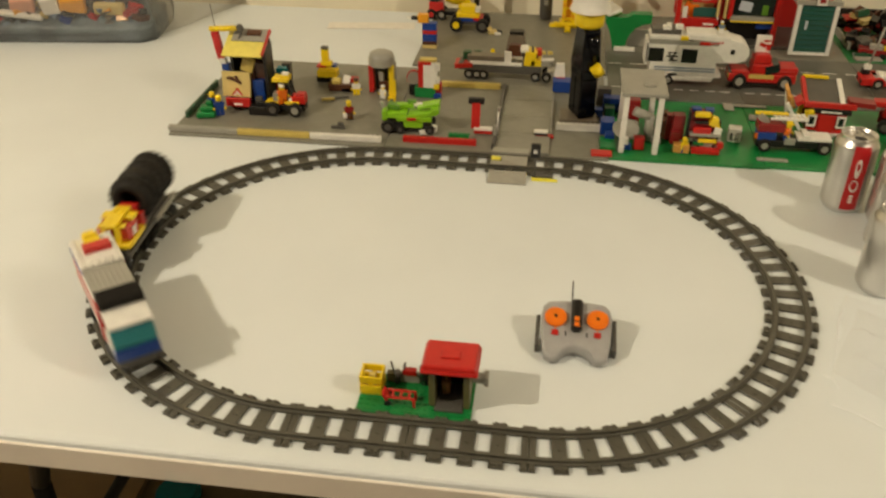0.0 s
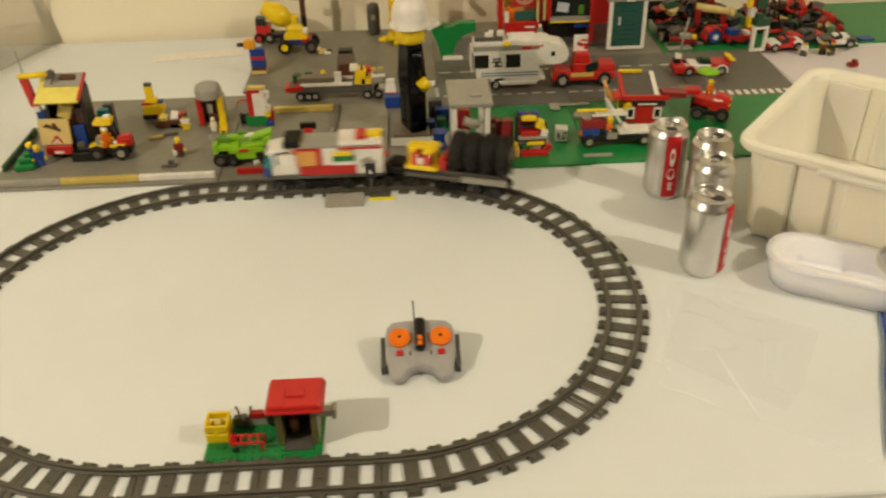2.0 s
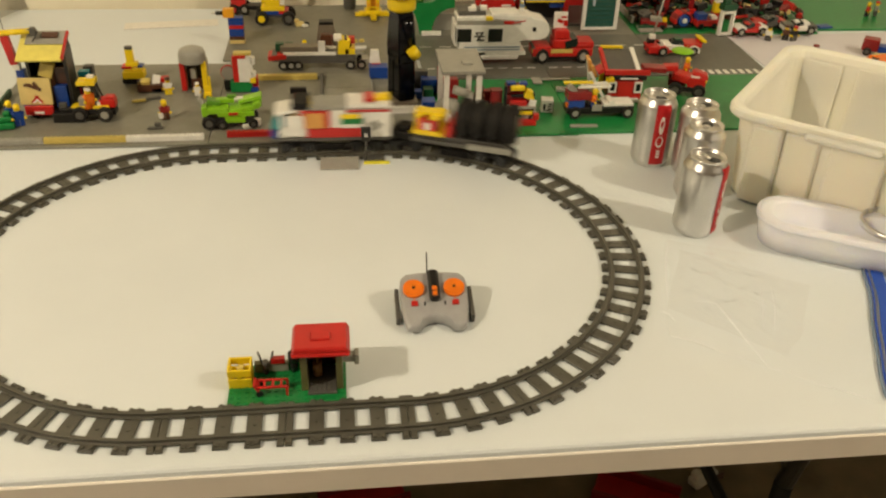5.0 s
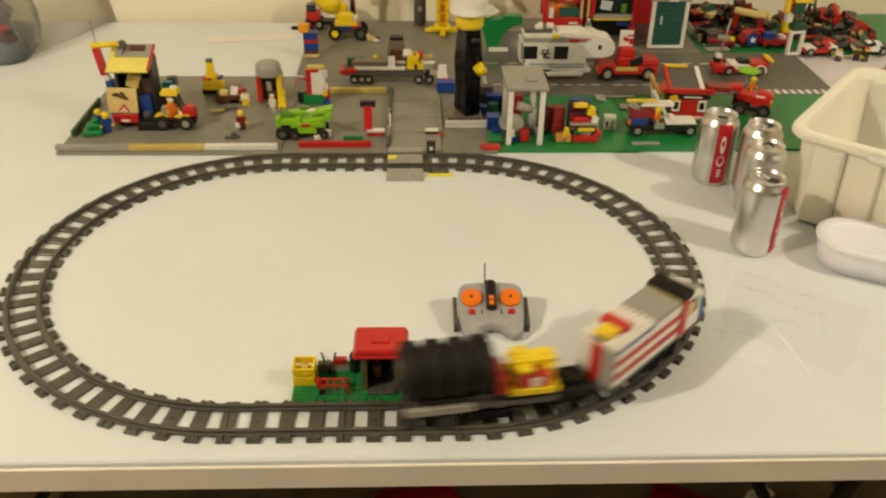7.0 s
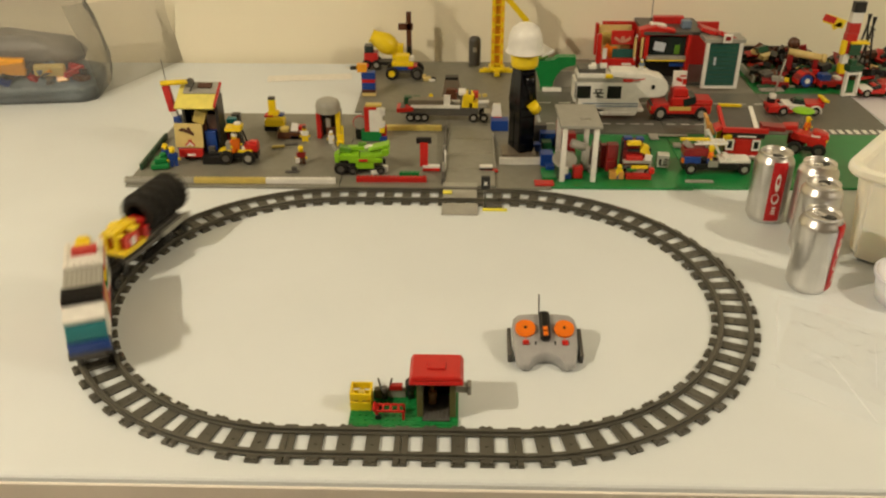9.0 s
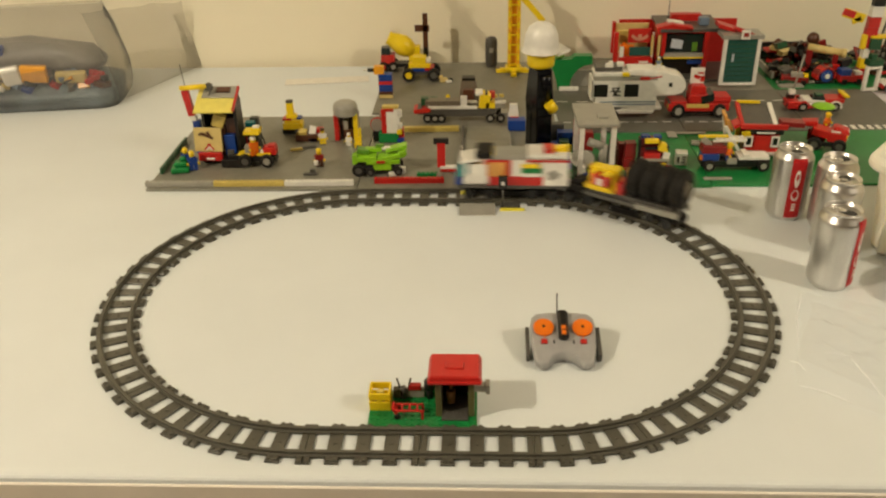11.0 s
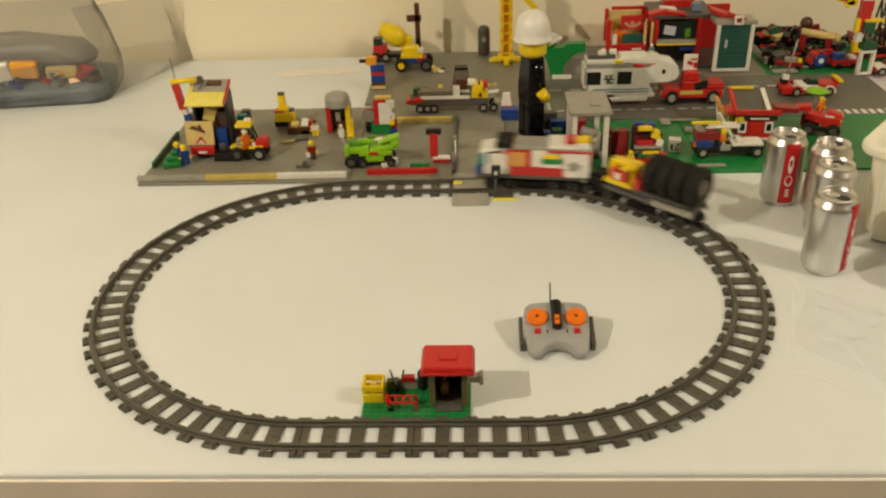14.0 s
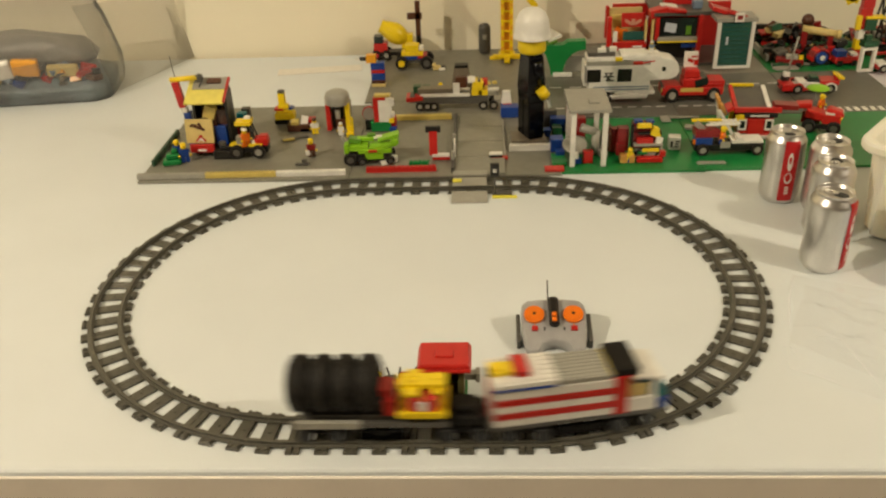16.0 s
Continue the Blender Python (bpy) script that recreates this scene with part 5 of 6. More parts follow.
blk(pickup, "bed", DARK, [(-42, 0, 22, 36, 34, 6)])
blk(pickup, "sign", WHITE, [(-4, 6, 54, 27, 5, 30)], "white board with red marks")
blk(pickup, "sign_mark", RED, [(-6, 3.2, 66, 12, 0.6, 6, (0, 20, 0)), (6, 3.2, 60, 8, 0.6, 10), (2, 3.2, 74, 12, 0.6, 3)], "red printed marks", 0)
for x in (-40, 42):
    for y in (-18, 18):
        wheel(pickup, x, y, 13, 13, 9, GREY)

station = thing("toy_fire_station", 0.555, 0.985, G2, 0, "red and white toy fire station with glass door", "toy building")
blk(station, "floor_plate", DARK, [(-6, 30, 0, 290, 150, 5)], "dark floor plate")
blk(station, "back_wall", RED, [(-4, 96, 5, 280, 8, 92)], "red back wall")
blk(station, "wall", RED, [(36, -36, 5, 9, 14, 96), (-60, -32, 52, 9, 14, 48), (-60, 60, 5, 8, 60, 95)], "red pillars")
blk(station, "side_wing", RED, [(-120, 20, 5, 70, 90, 30), (-118, -22, 35, 78, 9, 12)], "red lower wing")
blk(station, "wing_post", RED, [(-166, -20, 35, 10, 12, 62), (-161, 60, 35, 8, 12, 66)], "red corner posts")
blk(station, "wing_back", TAN, [(-118, 62, 35, 78, 6, 62)], "cream back wall")
blk(station, "wing_window", GLASSDOOR, [(-108, -20, 49, 52, 3, 18)], "dark green window")
blk(station, "wing_trim", WHITE, [(-152, -22, 44, 10, 6, 24), (-82, -24, 42, 4, 5, 56), (-100, -26, 35, 22, 4, 4)], "white trim")
blk(station, "poster", RED, [(-113, -20, 76, 52, 4, 28, (-6, 0, 0))], "red poster board")
blk(station, "poster_mark", SALMON, [(-126, -23, 84, 16, 0.8, 6, (0, 30, 0)), (-100, -23, 84, 16, 0.8, 6, (0, -30, 0)), (-113, -23.4, 80, 8, 0.8, 13)], "pale red emblem shape", 0)
blk(station, "flag", ORANGE, [(-146, -12, 52, 30, 4, 20, (0, 36, 0)), (-132, -14, 56, 20, 3, 14)], "orange panel")
blk(station, "flag_panel", TAN_YELLOW, [(-146, 2, 70, 30, 4, 26)], "tan panel")
blk(station, "interior", BLACK, [(-12, 40, 5, 90, 80, 40)], "dark lower bay")
blk(station, "bay_panel", BLUE, [(16, -30, 34, 34, 4, 14)], "blue panel")
blk(station, "floor_band", GREY, [(-12, -34, 50, 92, 14, 7), (-12, -36, 47, 92, 8, 3)], "grey floor band")
blk(station, "floor_edge", YELLOW, [(-12, -40, 47, 92, 3, 3)], "thin yellow edge")
blk(station, "big_window", DARKGLASS, [(-12, -28, 57, 88, 3, 38)], "large dark green window")
blk(station, "window_sheet", PALE_BLUE, [(-30, -31, 66, 26, 1, 18, (0, 8, 0))], "pale sheet behind the glass", 0)
blk(station, "window_plant", LIME_DARK, [(12, -31, 60, 12, 1, 18)], "green plant behind the glass", 0)
blk(station, "window_frame", TAN, [(-70, -34, 52, 5, 6, 46), (-84, -26, 52, 5, 6, 40)], "tan window frame")
blk(station, "roof", DARK, [(0, 24, 100, 140, 128, 7)], "dark grey roof")
blk(station, "roof_block", RED, [(-56, -24, 98, 40, 30, 16, (0, -12, 0)), (-20, -28, 104, 44, 24, 9, (0, 8, 0)), (0, 40, 107, 70, 20, 14)], "red sloped roof blocks", 1)
blk(station, "roof_panel", WHITE, [(-34, -10, 110, 36, 24, 7, (0, 6, 0))], "white roof panel")
blk(station, "roof_lamp", BLUE_GREY, [(32, -4, 107, 22, 20, 16)], "blue grey roof lamp", 2)
rod(station, "aerial", BLACK, [(-46, 10, 107, 0.9, 60)], "thin black aerial", 6)
for x in (66, 140):
    blk(station, "door_frame", WHITE, [(x, -86, 5, 8, 8, 92)], "white door frame")
blk(station, "door_sill", WHITE, [(103, -86, 5, 66, 10, 5)], "white door sill")
blk(station, "glass_door", GLASSDOOR, [(103, -84, 10, 66, 4, 86)], "green tinted glass door")
for i in range(9):
    blk(station, "door_slat", GREEN_DARK, [(103, -86.3, 14 + 9 * i, 62, 0.8, 1.4)], "", 0)
# reflection on the door glass, painted as a thin pale bar
blk(station, "door_reflection", PALE_BLUE, [(86, -86.6, 52, 5, 0.8, 16)], "pale bar painted as a reflection on the door glass", 0)
blk(station, "door_roof", GREY, [(103, -62, 97, 90, 56, 8)], "grey door roof")
blk(station, "canopy_roof", RED, [(78, -40, 106, 52, 40, 8, (0, 16, 0)), (116, -60, 98, 56, 44, 8, (-10, 20, 0))], "red sloped canopy", 1)
blk(station, "sign", WHITE, [(106, -93, 98, 20, 3, 18)], "white sign")
blk(station, "sign_mark", RED_DARK, [(106, -95, 103, 11, 0.8, 8)], "dark red mark", 0)

sport = thing("toy_sports_car", 0.790, 0.752, G2, 0, "white and red toy sports car", "toy vehicle")
blk(sport, "body", WHITE, [(4, 0, 7, 92, 38, 10), (-8, 0, 17, 44, 36, 7, (0, 4, 0))], "white body", 1.5)
blk(sport, "nose", RED, [(-50, 0, 6, 26, 40, 15, (0, -4, 0)), (34, 0, 17, 40, 38, 9)], "red nose and tail", 1.5)
blk(sport, "spoiler", YELLOW, [(56, 0, 30, 12, 40, 5, (0, 14, 0))], "yellow spoiler")
blk(sport, "spoiler_post", RED, [(54, 0, 24, 7, 26, 8)])
blk(sport, "side", RED, [(-14, -19.4, 8, 40, 2, 6)], "red side stripe")
blk(sport, "cockpit", DARKGLASS, [(2, 0, 22, 30, 30, 9, (0, 0, 0), 0.7)], "dark cockpit glass", 1.5)
blk(sport, "roof", GREEN_DARK, [(4, 0, 31, 16, 18, 3)], "dark green roof")
for x in (-32, 36):
    for y in (-20, 20):
        bm = bmesh.new()
        for a in range(0, 181, 30):
            add_box(bm, x + 11 * math.cos(math.radians(a)), y, 9.5 + 10.5 * math.sin(math.radians(a)), 6.4, 4, 3, (0, 90 - a, 0))
        part("wheel_arch", bm, WHITE if x > 0 else RED, sport, "rounded wheel arch")
blk(sport, "headlight", BLACK, [(-63, -12, 9, 3, 9, 6), (-63, 12, 9, 3, 9, 6)], "black headlight")
for x in (-32, 36):
    for y in (-18, 18):
        wheel(sport, x, y, 10, 10, 8, GREY)
parasol = thing("toy_parasol", 0.775, 0.668, G2, 0, "lime green toy parasol dish on a stem", "toy parasol")
bm = bmesh.new()
lathe(bm, [(0.1, 42), (10, 41), (20, 38), (23, 35), (22, 34), (0.1, 38)], 24)
part("dish", bm, LIME, parasol, "lime green dish")
rod(parasol, "stem", GREY, [(0, 0, 0, 2.4, 40)])
polelamp = thing("toy_lamp_pole", 0.738, 0.762, G2, 0, "black and grey toy lamp pole", "toy pole")
blk(polelamp, "foot", BLACK, [(0, 0, 0, 14, 14, 30)], "black foot")
blk(polelamp, "head", WHITE, [(2, 0, 30, 12, 12, 10)])
rod(polelamp, "pole", GREY, [(4, 0, 40, 2, 76, (0, 8, 0))], "grey pole")

bike = thing("toy_quad_bike", 0.738, 0.53, G2, -20, "red toy quad bike with black tyres", "toy vehicle")
blk(bike, "body", RED, [(-10, 0, 24, 46, 30, 16, (0, 10, 0)), (-36, 10, 40, 30, 24, 10, (0, -8, 0)), (16, 0, 18, 34, 34, 20)], "red body", 2)
blk(bike, "seat", RED_DARK, [(-20, 16, 12, 34, 30, 22)], "dark red seat block")
blk(bike, "panel", WHITE, [(34, 2, 30, 4, 20, 10), (12, -12, 38, 16, 10, 3)])
blk(bike, "bonnet", RED, [(20, 0, 36, 34, 30, 10, (0, 16, 0), 0.8)], "rounded red bonnet", 3)
blk(bike, "headlight", YELLOW, [(30, -14, 30, 8, 5, 5)], "yellow lamp")
blk(bike, "exhaust", BLACK, [(4, -18, 10, 44, 6, 8)], "black exhaust")
for x in (-22, 22):
    for y in (-18, 18):
        wheel(bike, x, y, 13, 13, 12, DARK)
figure(0.742, 0.557, G2 + 0.028, 40, RED, ORANGE, YELLOW, "small figure in orange on the quad bike", 0.9)

kiosk = thing("toy_white_gate", 0.951, 0.868, G2, 10, "white toy gate frame", "toy gate")
for x in (-15, 15):
    blk(kiosk, "post", WHITE, [(x, 0, 0, 6, 10, 58)])
blk(kiosk, "sill", WHITE, [(0, 0, 0, 24, 10, 5)])
blk(kiosk, "lintel", WHITE, [(0, 0, 50, 24, 10, 6)])
blk(kiosk, "box", GREEN_DARK, [(0, 4, 58, 34, 22, 14), (-6, 4, 72, 14, 14, 12)], "green box on the lintel")
tower = thing("toy_signal_tower", 0.962, 0.962, G2, 0, "red and white toy tower with yellow flag", "toy tower")
for i, m in enumerate((RED, YELLOW, WHITE, RED, RED, RED, WHITE, BLACK)):
    blk(tower, "section", m, [(1.5 * i, 0, 24 * i, 15 if i < 4 else 26, 18, 23.6)])
blk(tower, "flag", YELLOW, [(-44, -4, 138, 52, 4, 20, (0, 18, 0)), (-30, -4, 132, 22, 4, 12, (0, -30, 0))], "yellow and red flag")
blk(tower, "flag_mark", RED, [(-56, -6.4, 146, 30, 1, 15, (0, 18, 0))], "red flag field", 0)
blk(tower, "arm", YELLOW, [(26, -6, 96, 44, 24, 6), (-8, -6, 70, 12, 12, 34)], "yellow arm", 2)
blk(tower, "bin", GREEN_DARK, [(18, -6, 70, 26, 18, 26)], "dark green bin")
lattice = thing("toy_lattice_mast", 1.03, 1.01, G2, 0, "black toy lattice mast", "toy mast")
for x, a in ((-18, 8), (18, -8)):
    for y in (-14, 14):
        blk(lattice, "leg", BLACK, [(x, y, 0, 4, 4, 150, (0, a, 0))])
for i in range(6):
    blk(lattice, "brace", BLACK, [(0, -14, 10 + 22 * i, 36 - 4 * i, 3, 3, (0, 30 if i % 2 else -30, 0))])


def pile(name, x0, x1, y0, y1, count, height, seed, colours, label):
    """A heap of loose toy parts, joined: too many and too mixed up to tell apart."""
    rnd = random.Random(seed)
    bm = bmesh.new()
    cx, cy = (x0 + x1) / 2, (y0 + y1) / 2
    for i in range(count):
        x, y = rnd.uniform(x0, x1), rnd.uniform(y0, y1)
        k = 1 - max(abs(x - cx) / (x1 - x0), abs(y - cy) / (y1 - y0)) * 1.6
        z = max(0, k) * height * rnd.random()
        w, d, h = rnd.choice((16, 16, 24, 32, 48)), rnd.choice((8, 16, 24)), rnd.choice((3.2, 9.6, 9.6, 14))
        c = rnd.randrange(len(colours))
        tip = 30 if z > 4 else 0
        if rnd.random() < 0.22:
            add_tube(bm, x * 1000, y * 1000, z + 6, rnd.choice((5, 7, 9)), rnd.choice((6, 8)), (90 + rnd.uniform(-30, 30), 0, rnd.uniform(0, 180)), seg=10, index=c)
        else:
            add_box(bm, x * 1000, y * 1000, z + (4 if tip else 0), w, d, h, (rnd.uniform(-tip, tip), rnd.uniform(-tip, tip), rnd.uniform(0, 180)), index=c)
    ob = part(name, bm, colours)
    ob.location = (0, 0, G2)
    return tagged(ob, label, "brick pile", kind="stuff")


HEAP = [RED, BLACK, RED_DARK, BLACK, RED, DARK, GREY, BLACK, RED_DARK, BLACK, BROWN, TAN, BLACK, RED, BLACK, BROWN, DARK, BLACK, GREEN_DARK]
pile("loose_toy_bricks", 0.765, 0.95, 0.955, 1.12, 120, 70, 3, HEAP, "heap of loose red and mixed toy bricks")
pile("loose_toy_bricks", 1.0, 1.19, 0.95, 1.12, 110, 60, 5, HEAP, "heap of loose red and mixed toy bricks")
pile("loose_toy_bricks", 1.20, 1.30, 0.62, 0.70, 26, 22, 8, [YELLOW, TAN, BROWN, RED, BLUE, ORANGE], "small heap of yellow and brown toy bricks")
box = thing("toy_brick_tray", 0.845, 1.12, G2, 0, "flat black tray behind the brick heap", "tray")
blk(box, "back", BLACK, [(-20, 30, 0, 120, 8, 34)])
blk(box, "floor", BLACK, [(0, 10, 0, 160, 30, 5)])
blk(box, "side", GREY, [(-86, -110, 0, 6, 110, 16), (-40, -196, 0, 90, 8, 5)], "light grey side wall")


tube = thing("toy_tan_tube", 0.883, 0.985, G2 + 0.05, -18, "long tan toy tube lying on the brick heap", "toy tube")
rod(tube, "tube", TAN, [(-40, 0, 14, 9, 78, (0, 96, 0)), (36, 0, 6, 11, 10, (0, 96, 0))], "", 16)
blk(tube, "clip", RED_DARK, [(-34, 0, -50, 14, 16, 64), (24, 0, -50, 12, 16, 56)], "dark red clips")
ball = thing("toy_brown_dome", 0.866, 1.03, G2, 0, "dark brown toy dome on a brown stack", "toy dome")
bm = bmesh.new()
lathe(bm, [(0.1, 66), (12, 67), (15, 74), (12, 84), (6, 89), (0.1, 90)], 18)
part("dome", bm, BROWN, ball, "dark brown dome")
blk(ball, "stack", BROWN, [(0, 0, 0, 26, 24, 66)], "brown stack")
drum = thing("toy_striped_drum", 0.868, 0.93, G2, 12, "red and blue toy drum lying by the heap", "toy drum")
rod(drum, "barrel", BLUE, [(0, 12, 18, 14, 26, (90, 0, 0))], "blue barrel", 20)
for a in range(0, 181, 30):
    blk(drum, "rim", RED_DARK if a % 60 else RED, [(19 * math.cos(math.radians(a)), 0, 16 + 17 * math.sin(math.radians(a)), 11, 26, 5, (0, 90 - a, 0))], "red segment", 0.8)
rod(drum, "cap", WHITE, [(0, -13.5, 18, 6, 3, (90, 0, 0))], "white cap")
blk(drum, "foot", BLACK, [(0, 0, 0, 46, 26, 8)], "black foot")
ramp = thing("toy_grey_ramp", 0.785, 0.899, G2, 4, "flat light grey toy ramp plate before the heap", "toy plate")
blk(ramp, "plate", GREY, [(0, 0, 0, 56, 22, 4, (0, 0, 0), 0.96)])
blk(ramp, "lip", GREEN_DARK, [(12, 16, 0, 70, 8, 9)], "dark green lip")


def racer(x, y, rz, body, trim, label):
    ob = thing("toy_racing_car", x, y, G2, rz, label, "toy vehicle", "parked toy racing cars")
    blk(ob, "body", body, [(0, 0, 8, 78, 34, 10), (6, 0, 18, 40, 28, 10, (0, 0, 0), 0.75)], "", 1.5)
    blk(ob, "fender", trim, [(-26, 0, 14, 24, 36, 8), (28, 0, 14, 22, 36, 8)], "", 1.5)
    blk(ob, "window", DARKGLASS, [(-2, 0, 19, 20, 30, 8, (0, -18, 0))])
    for wx in (-26, 26):
        for wy in (-16, 16):
            wheel(ob, wx, wy, 10, 10, 8, GREY)
    return ob


racer(1.01, 0.872, 4, RED, WHITE, "red and white parked toy racing car")
racer(1.135, 0.882, -6, WHITE, DARK, "white and grey parked toy racing car")
racer(1.075, 0.915, 12, DARK, RED, "dark grey parked toy racing car")
for i, (x, y, t, h) in enumerate(((1.045, 0.838, WHITE, BLACK), (1.088, 0.842, BROWN, BROWN), (1.105, 0.835, BLACK, RED), (1.375, 1.0, RED, YELLOW), (1.40, 1.005, GREY, RED))):
    figure(x, y, 0.0015 if y < 0.88 else G2, 30 * i - 50, BLACK if i % 2 else DARK, t, h, "small standing toy figure by the racing cars" if x < 1.2 else "small toy figure on the green plate", 0.9)
scrap = blk(None, "toy_brick", RED_DARK, [(0, 0, 0, 20, 14, 9), (6, 2, 9, 10, 10, 5)], "", 1)
scrap.matrix_basis = pose(1.122, 0.765, 0.0013, 0, 0, 20)
tagged(scrap, "small dark red toy brick on the sheet", "toy brick")
bluetile = blk(None, "toy_plate", BLUE, [(0, 0, 0, 34, 24, 4)], "", 0.6)
bluetile.matrix_basis = pose(1.222, 0.92, 0.0046, 0, 0, 8)
tagged(bluetile, "flat blue toy plate on the green one", "toy plate")
truck2 = thing("toy_tow_truck", 1.255, 0.735, 0.0013, -35, "dark red and blue tipped toy truck", "toy vehicle")
blk(truck2, "body", RED_DARK, [(-18, 0, 10, 34, 30, 26)], "dark red cab", 2)
blk(truck2, "bed", BLUE, [(24, 0, 10, 50, 28, 14)], "dark blue bed", 1)
for wx in (-22, 34):
    for wy in (-14, 14):
        wheel(truck2, wx, wy, 9, 9, 8, DARK)


def grow(ob, across, up):
    ob.matrix_basis = ob.matrix_basis @ Matrix.Diagonal((across, across, up, 1))


grow(pickup, 1.05, 1.2)
grow(station, 1.02, 1.16)
grow(signcube, 1.3, 1.2)
grow(mixer, 1.12, 1.2)
grow(monster, 1.08, 1.12)


# ---- small clutter between the large toys ----
def clutter(x, y, rz, name, label, bits):
    """A small loose toy build: bits are (material, boxes)."""
    ob = thing(name, x, y, G2, rz, label, "toy brick")
    for m, boxes in bits:
        blk(ob, "brick", m, boxes)
    return ob


clutter(0.140, 0.655, 0, "toy_brick_stack", "stack of white red and yellow toy bricks", [(YELLOW, [(0, 0, 0, 20, 16, 9)]), (RED, [(-2, 0, 9, 18, 16, 14)]), (WHITE, [(-4, 2, 23, 22, 14, 26, (0, 0, 0), 0.7)]), (BLUE, [(2, -14, 0, 36, 26, 22)])])
clutter(0.100, 0.775, 8, "toy_scaffold", "small white and yellow toy scaffold plates", [(GREY, [(0, 0, 0, 40, 24, 10)]), (WHITE, [(0, -4, 10, 46, 6, 5), (-6, 6, 10, 8, 10, 12)]), (TAN_YELLOW, [(-14, 2, 22, 10, 8, 6), (0, 2, 22, 10, 8, 6), (14, 2, 22, 10, 8, 6)])])
clutter(0.040, 0.835, 0, "toy_hopper", "dark brown tapered toy hopper", [(BROWN_GREY, [(0, 0, 0, 46, 36, 44, (0, 0, 0), 0.72)]), (BLACK, [(0, 0, 44, 30, 22, 6)]), (RED_DARK, [(0, -18, 4, 26, 6, 20)])])
clutter(-0.022, 0.955, 20, "toy_small_part", "small tan and white toy parts", [(TAN, [(0, 0, 0, 18, 12, 9), (-6, 4, 9, 10, 8, 6)]), (WHITE, [(10, -10, 0, 14, 8, 5)]), (BLACK, [(16, -4, 0, 8, 8, 8)])])
clutter(0.235, 0.56, 0, "toy_tool_pile", "blue and black toy tool boxes", [(BLUE, [(0, 0, 0, 30, 20, 26), (-26, -30, 0, 20, 16, 14)]), (BLACK, [(24, -16, 0, 20, 30, 20)]), (GREEN_DARK, [(-4, -26, 0, 18, 22, 18)]), (RED, [(30, 20, 0, 22, 16, 40)]), (DARK, [(-14, 24, 0, 26, 18, 34)])])
clutter(0.318, 0.455, 0, "toy_barrel_group", "brown barrels and grey toy parts", [(BROWN, [(0, 0, 0, 22, 18, 34), (2, 20, 0, 18, 16, 40)]), (GREY, [(-10, -26, 0, 16, 14, 10)]), (RED_DARK, [(14, -6, 0, 16, 14, 46)])])
clutter(-0.300, 0.53, 15, "toy_plank", "loose tan and dark toy planks", [(TAN_YELLOW, [(0, 0, 0, 24, 6, 4)]), (DARK, [(26, 8, 0, 26, 8, 3)])])
clutter(-0.395, 0.545, 0, "toy_generator", "black and teal toy generator", [(BLACK, [(0, 0, 0, 34, 26, 40)]), (TEAL, [(6, -6, 40, 18, 16, 18)]), (RED_DARK, [(-8, -14, 10, 14, 4, 18)]), (DARK, [(10, 14, 0, 16, 14, 60)])])
clutter(-0.405, 0.452, 0, "toy_pipe_bundle", "black toy pipe bundle beside the tractor", [(BLACK, [(0, 0, 0, 44, 18, 16), (6, 4, 16, 30, 12, 6)]), (DARK, [(-6, 8, 16, 12, 8, 14)])])
clutter(0.455, 0.60, 0, "toy_grey_tile", "flat grey toy tiles on the green edge", [(GREY, [(0, 0, 0, 18, 30, 3), (40, 8, 0, 60, 8, 3)])])
clutter(0.700, 0.655, 0, "toy_ramp_tiles", "flat grey toy tiles beside the road", [(PLATE, [(0, 0, 0, 40, 24, 4), (36, 16, 0, 40, 18, 4)])])
clutter(0.500, 0.545, -12, "toy_ladder_parts", "grey toy ladder parts on the green plate", [(GREY, [(0, 0, 0, 34, 6, 5), (0, 12, 0, 34, 6, 5), (-10, 6, 0, 5, 16, 4), (8, 6, 0, 5, 16, 4)])])
clutter(0.655, 0.470, 10, "toy_hose_cart", "red and white toy hose cart", [(RED, [(0, 0, 4, 40, 22, 16)]), (WHITE, [(0, -2, 20, 26, 16, 6)]), (BLACK, [(-12, 0, 0, 10, 26, 10), (14, 0, 0, 10, 26, 10)])])
clutter(0.925, 0.925, 5, "toy_wreck_car", "red and blue toy car beside the heap", [(RED, [(0, 0, 6, 54, 28, 14)]), (BLUE, [(-14, 0, 20, 24, 24, 14)]), (WHITE, [(18, 0, 20, 14, 20, 7)]), (BLACK, [(-16, 0, 0, 12, 32, 12), (18, 0, 0, 12, 32, 12)])])
clutter(0.80, 0.925, -15, "toy_wreck_car", "dark red toy car frame beside the heap", [(RED_DARK, [(0, 0, 5, 60, 26, 12)]), (GREY, [(4, 0, 17, 26, 22, 8)]), (BLACK, [(-18, 0, 0, 12, 30, 11), (20, 0, 0, 12, 30, 11)]), (YELLOW, [(24, 0, 17, 10, 18, 6)])])

# ---- the white tub, the lid and the bags ----
def rounded(w, d, r, n=5):
    pts = []
    for cx, cy, a0 in ((w / 2 - r, d / 2 - r, 0), (-w / 2 + r, d / 2 - r, 90), (-w / 2 + r, -d / 2 + r, 180), (w / 2 - r, -d / 2 + r, 270)):
        for i in range(n + 1):
            a = math.radians(a0 + 90 * i / n)
            pts.append((cx + r * math.cos(a), cy + r * math.sin(a)))
    return pts


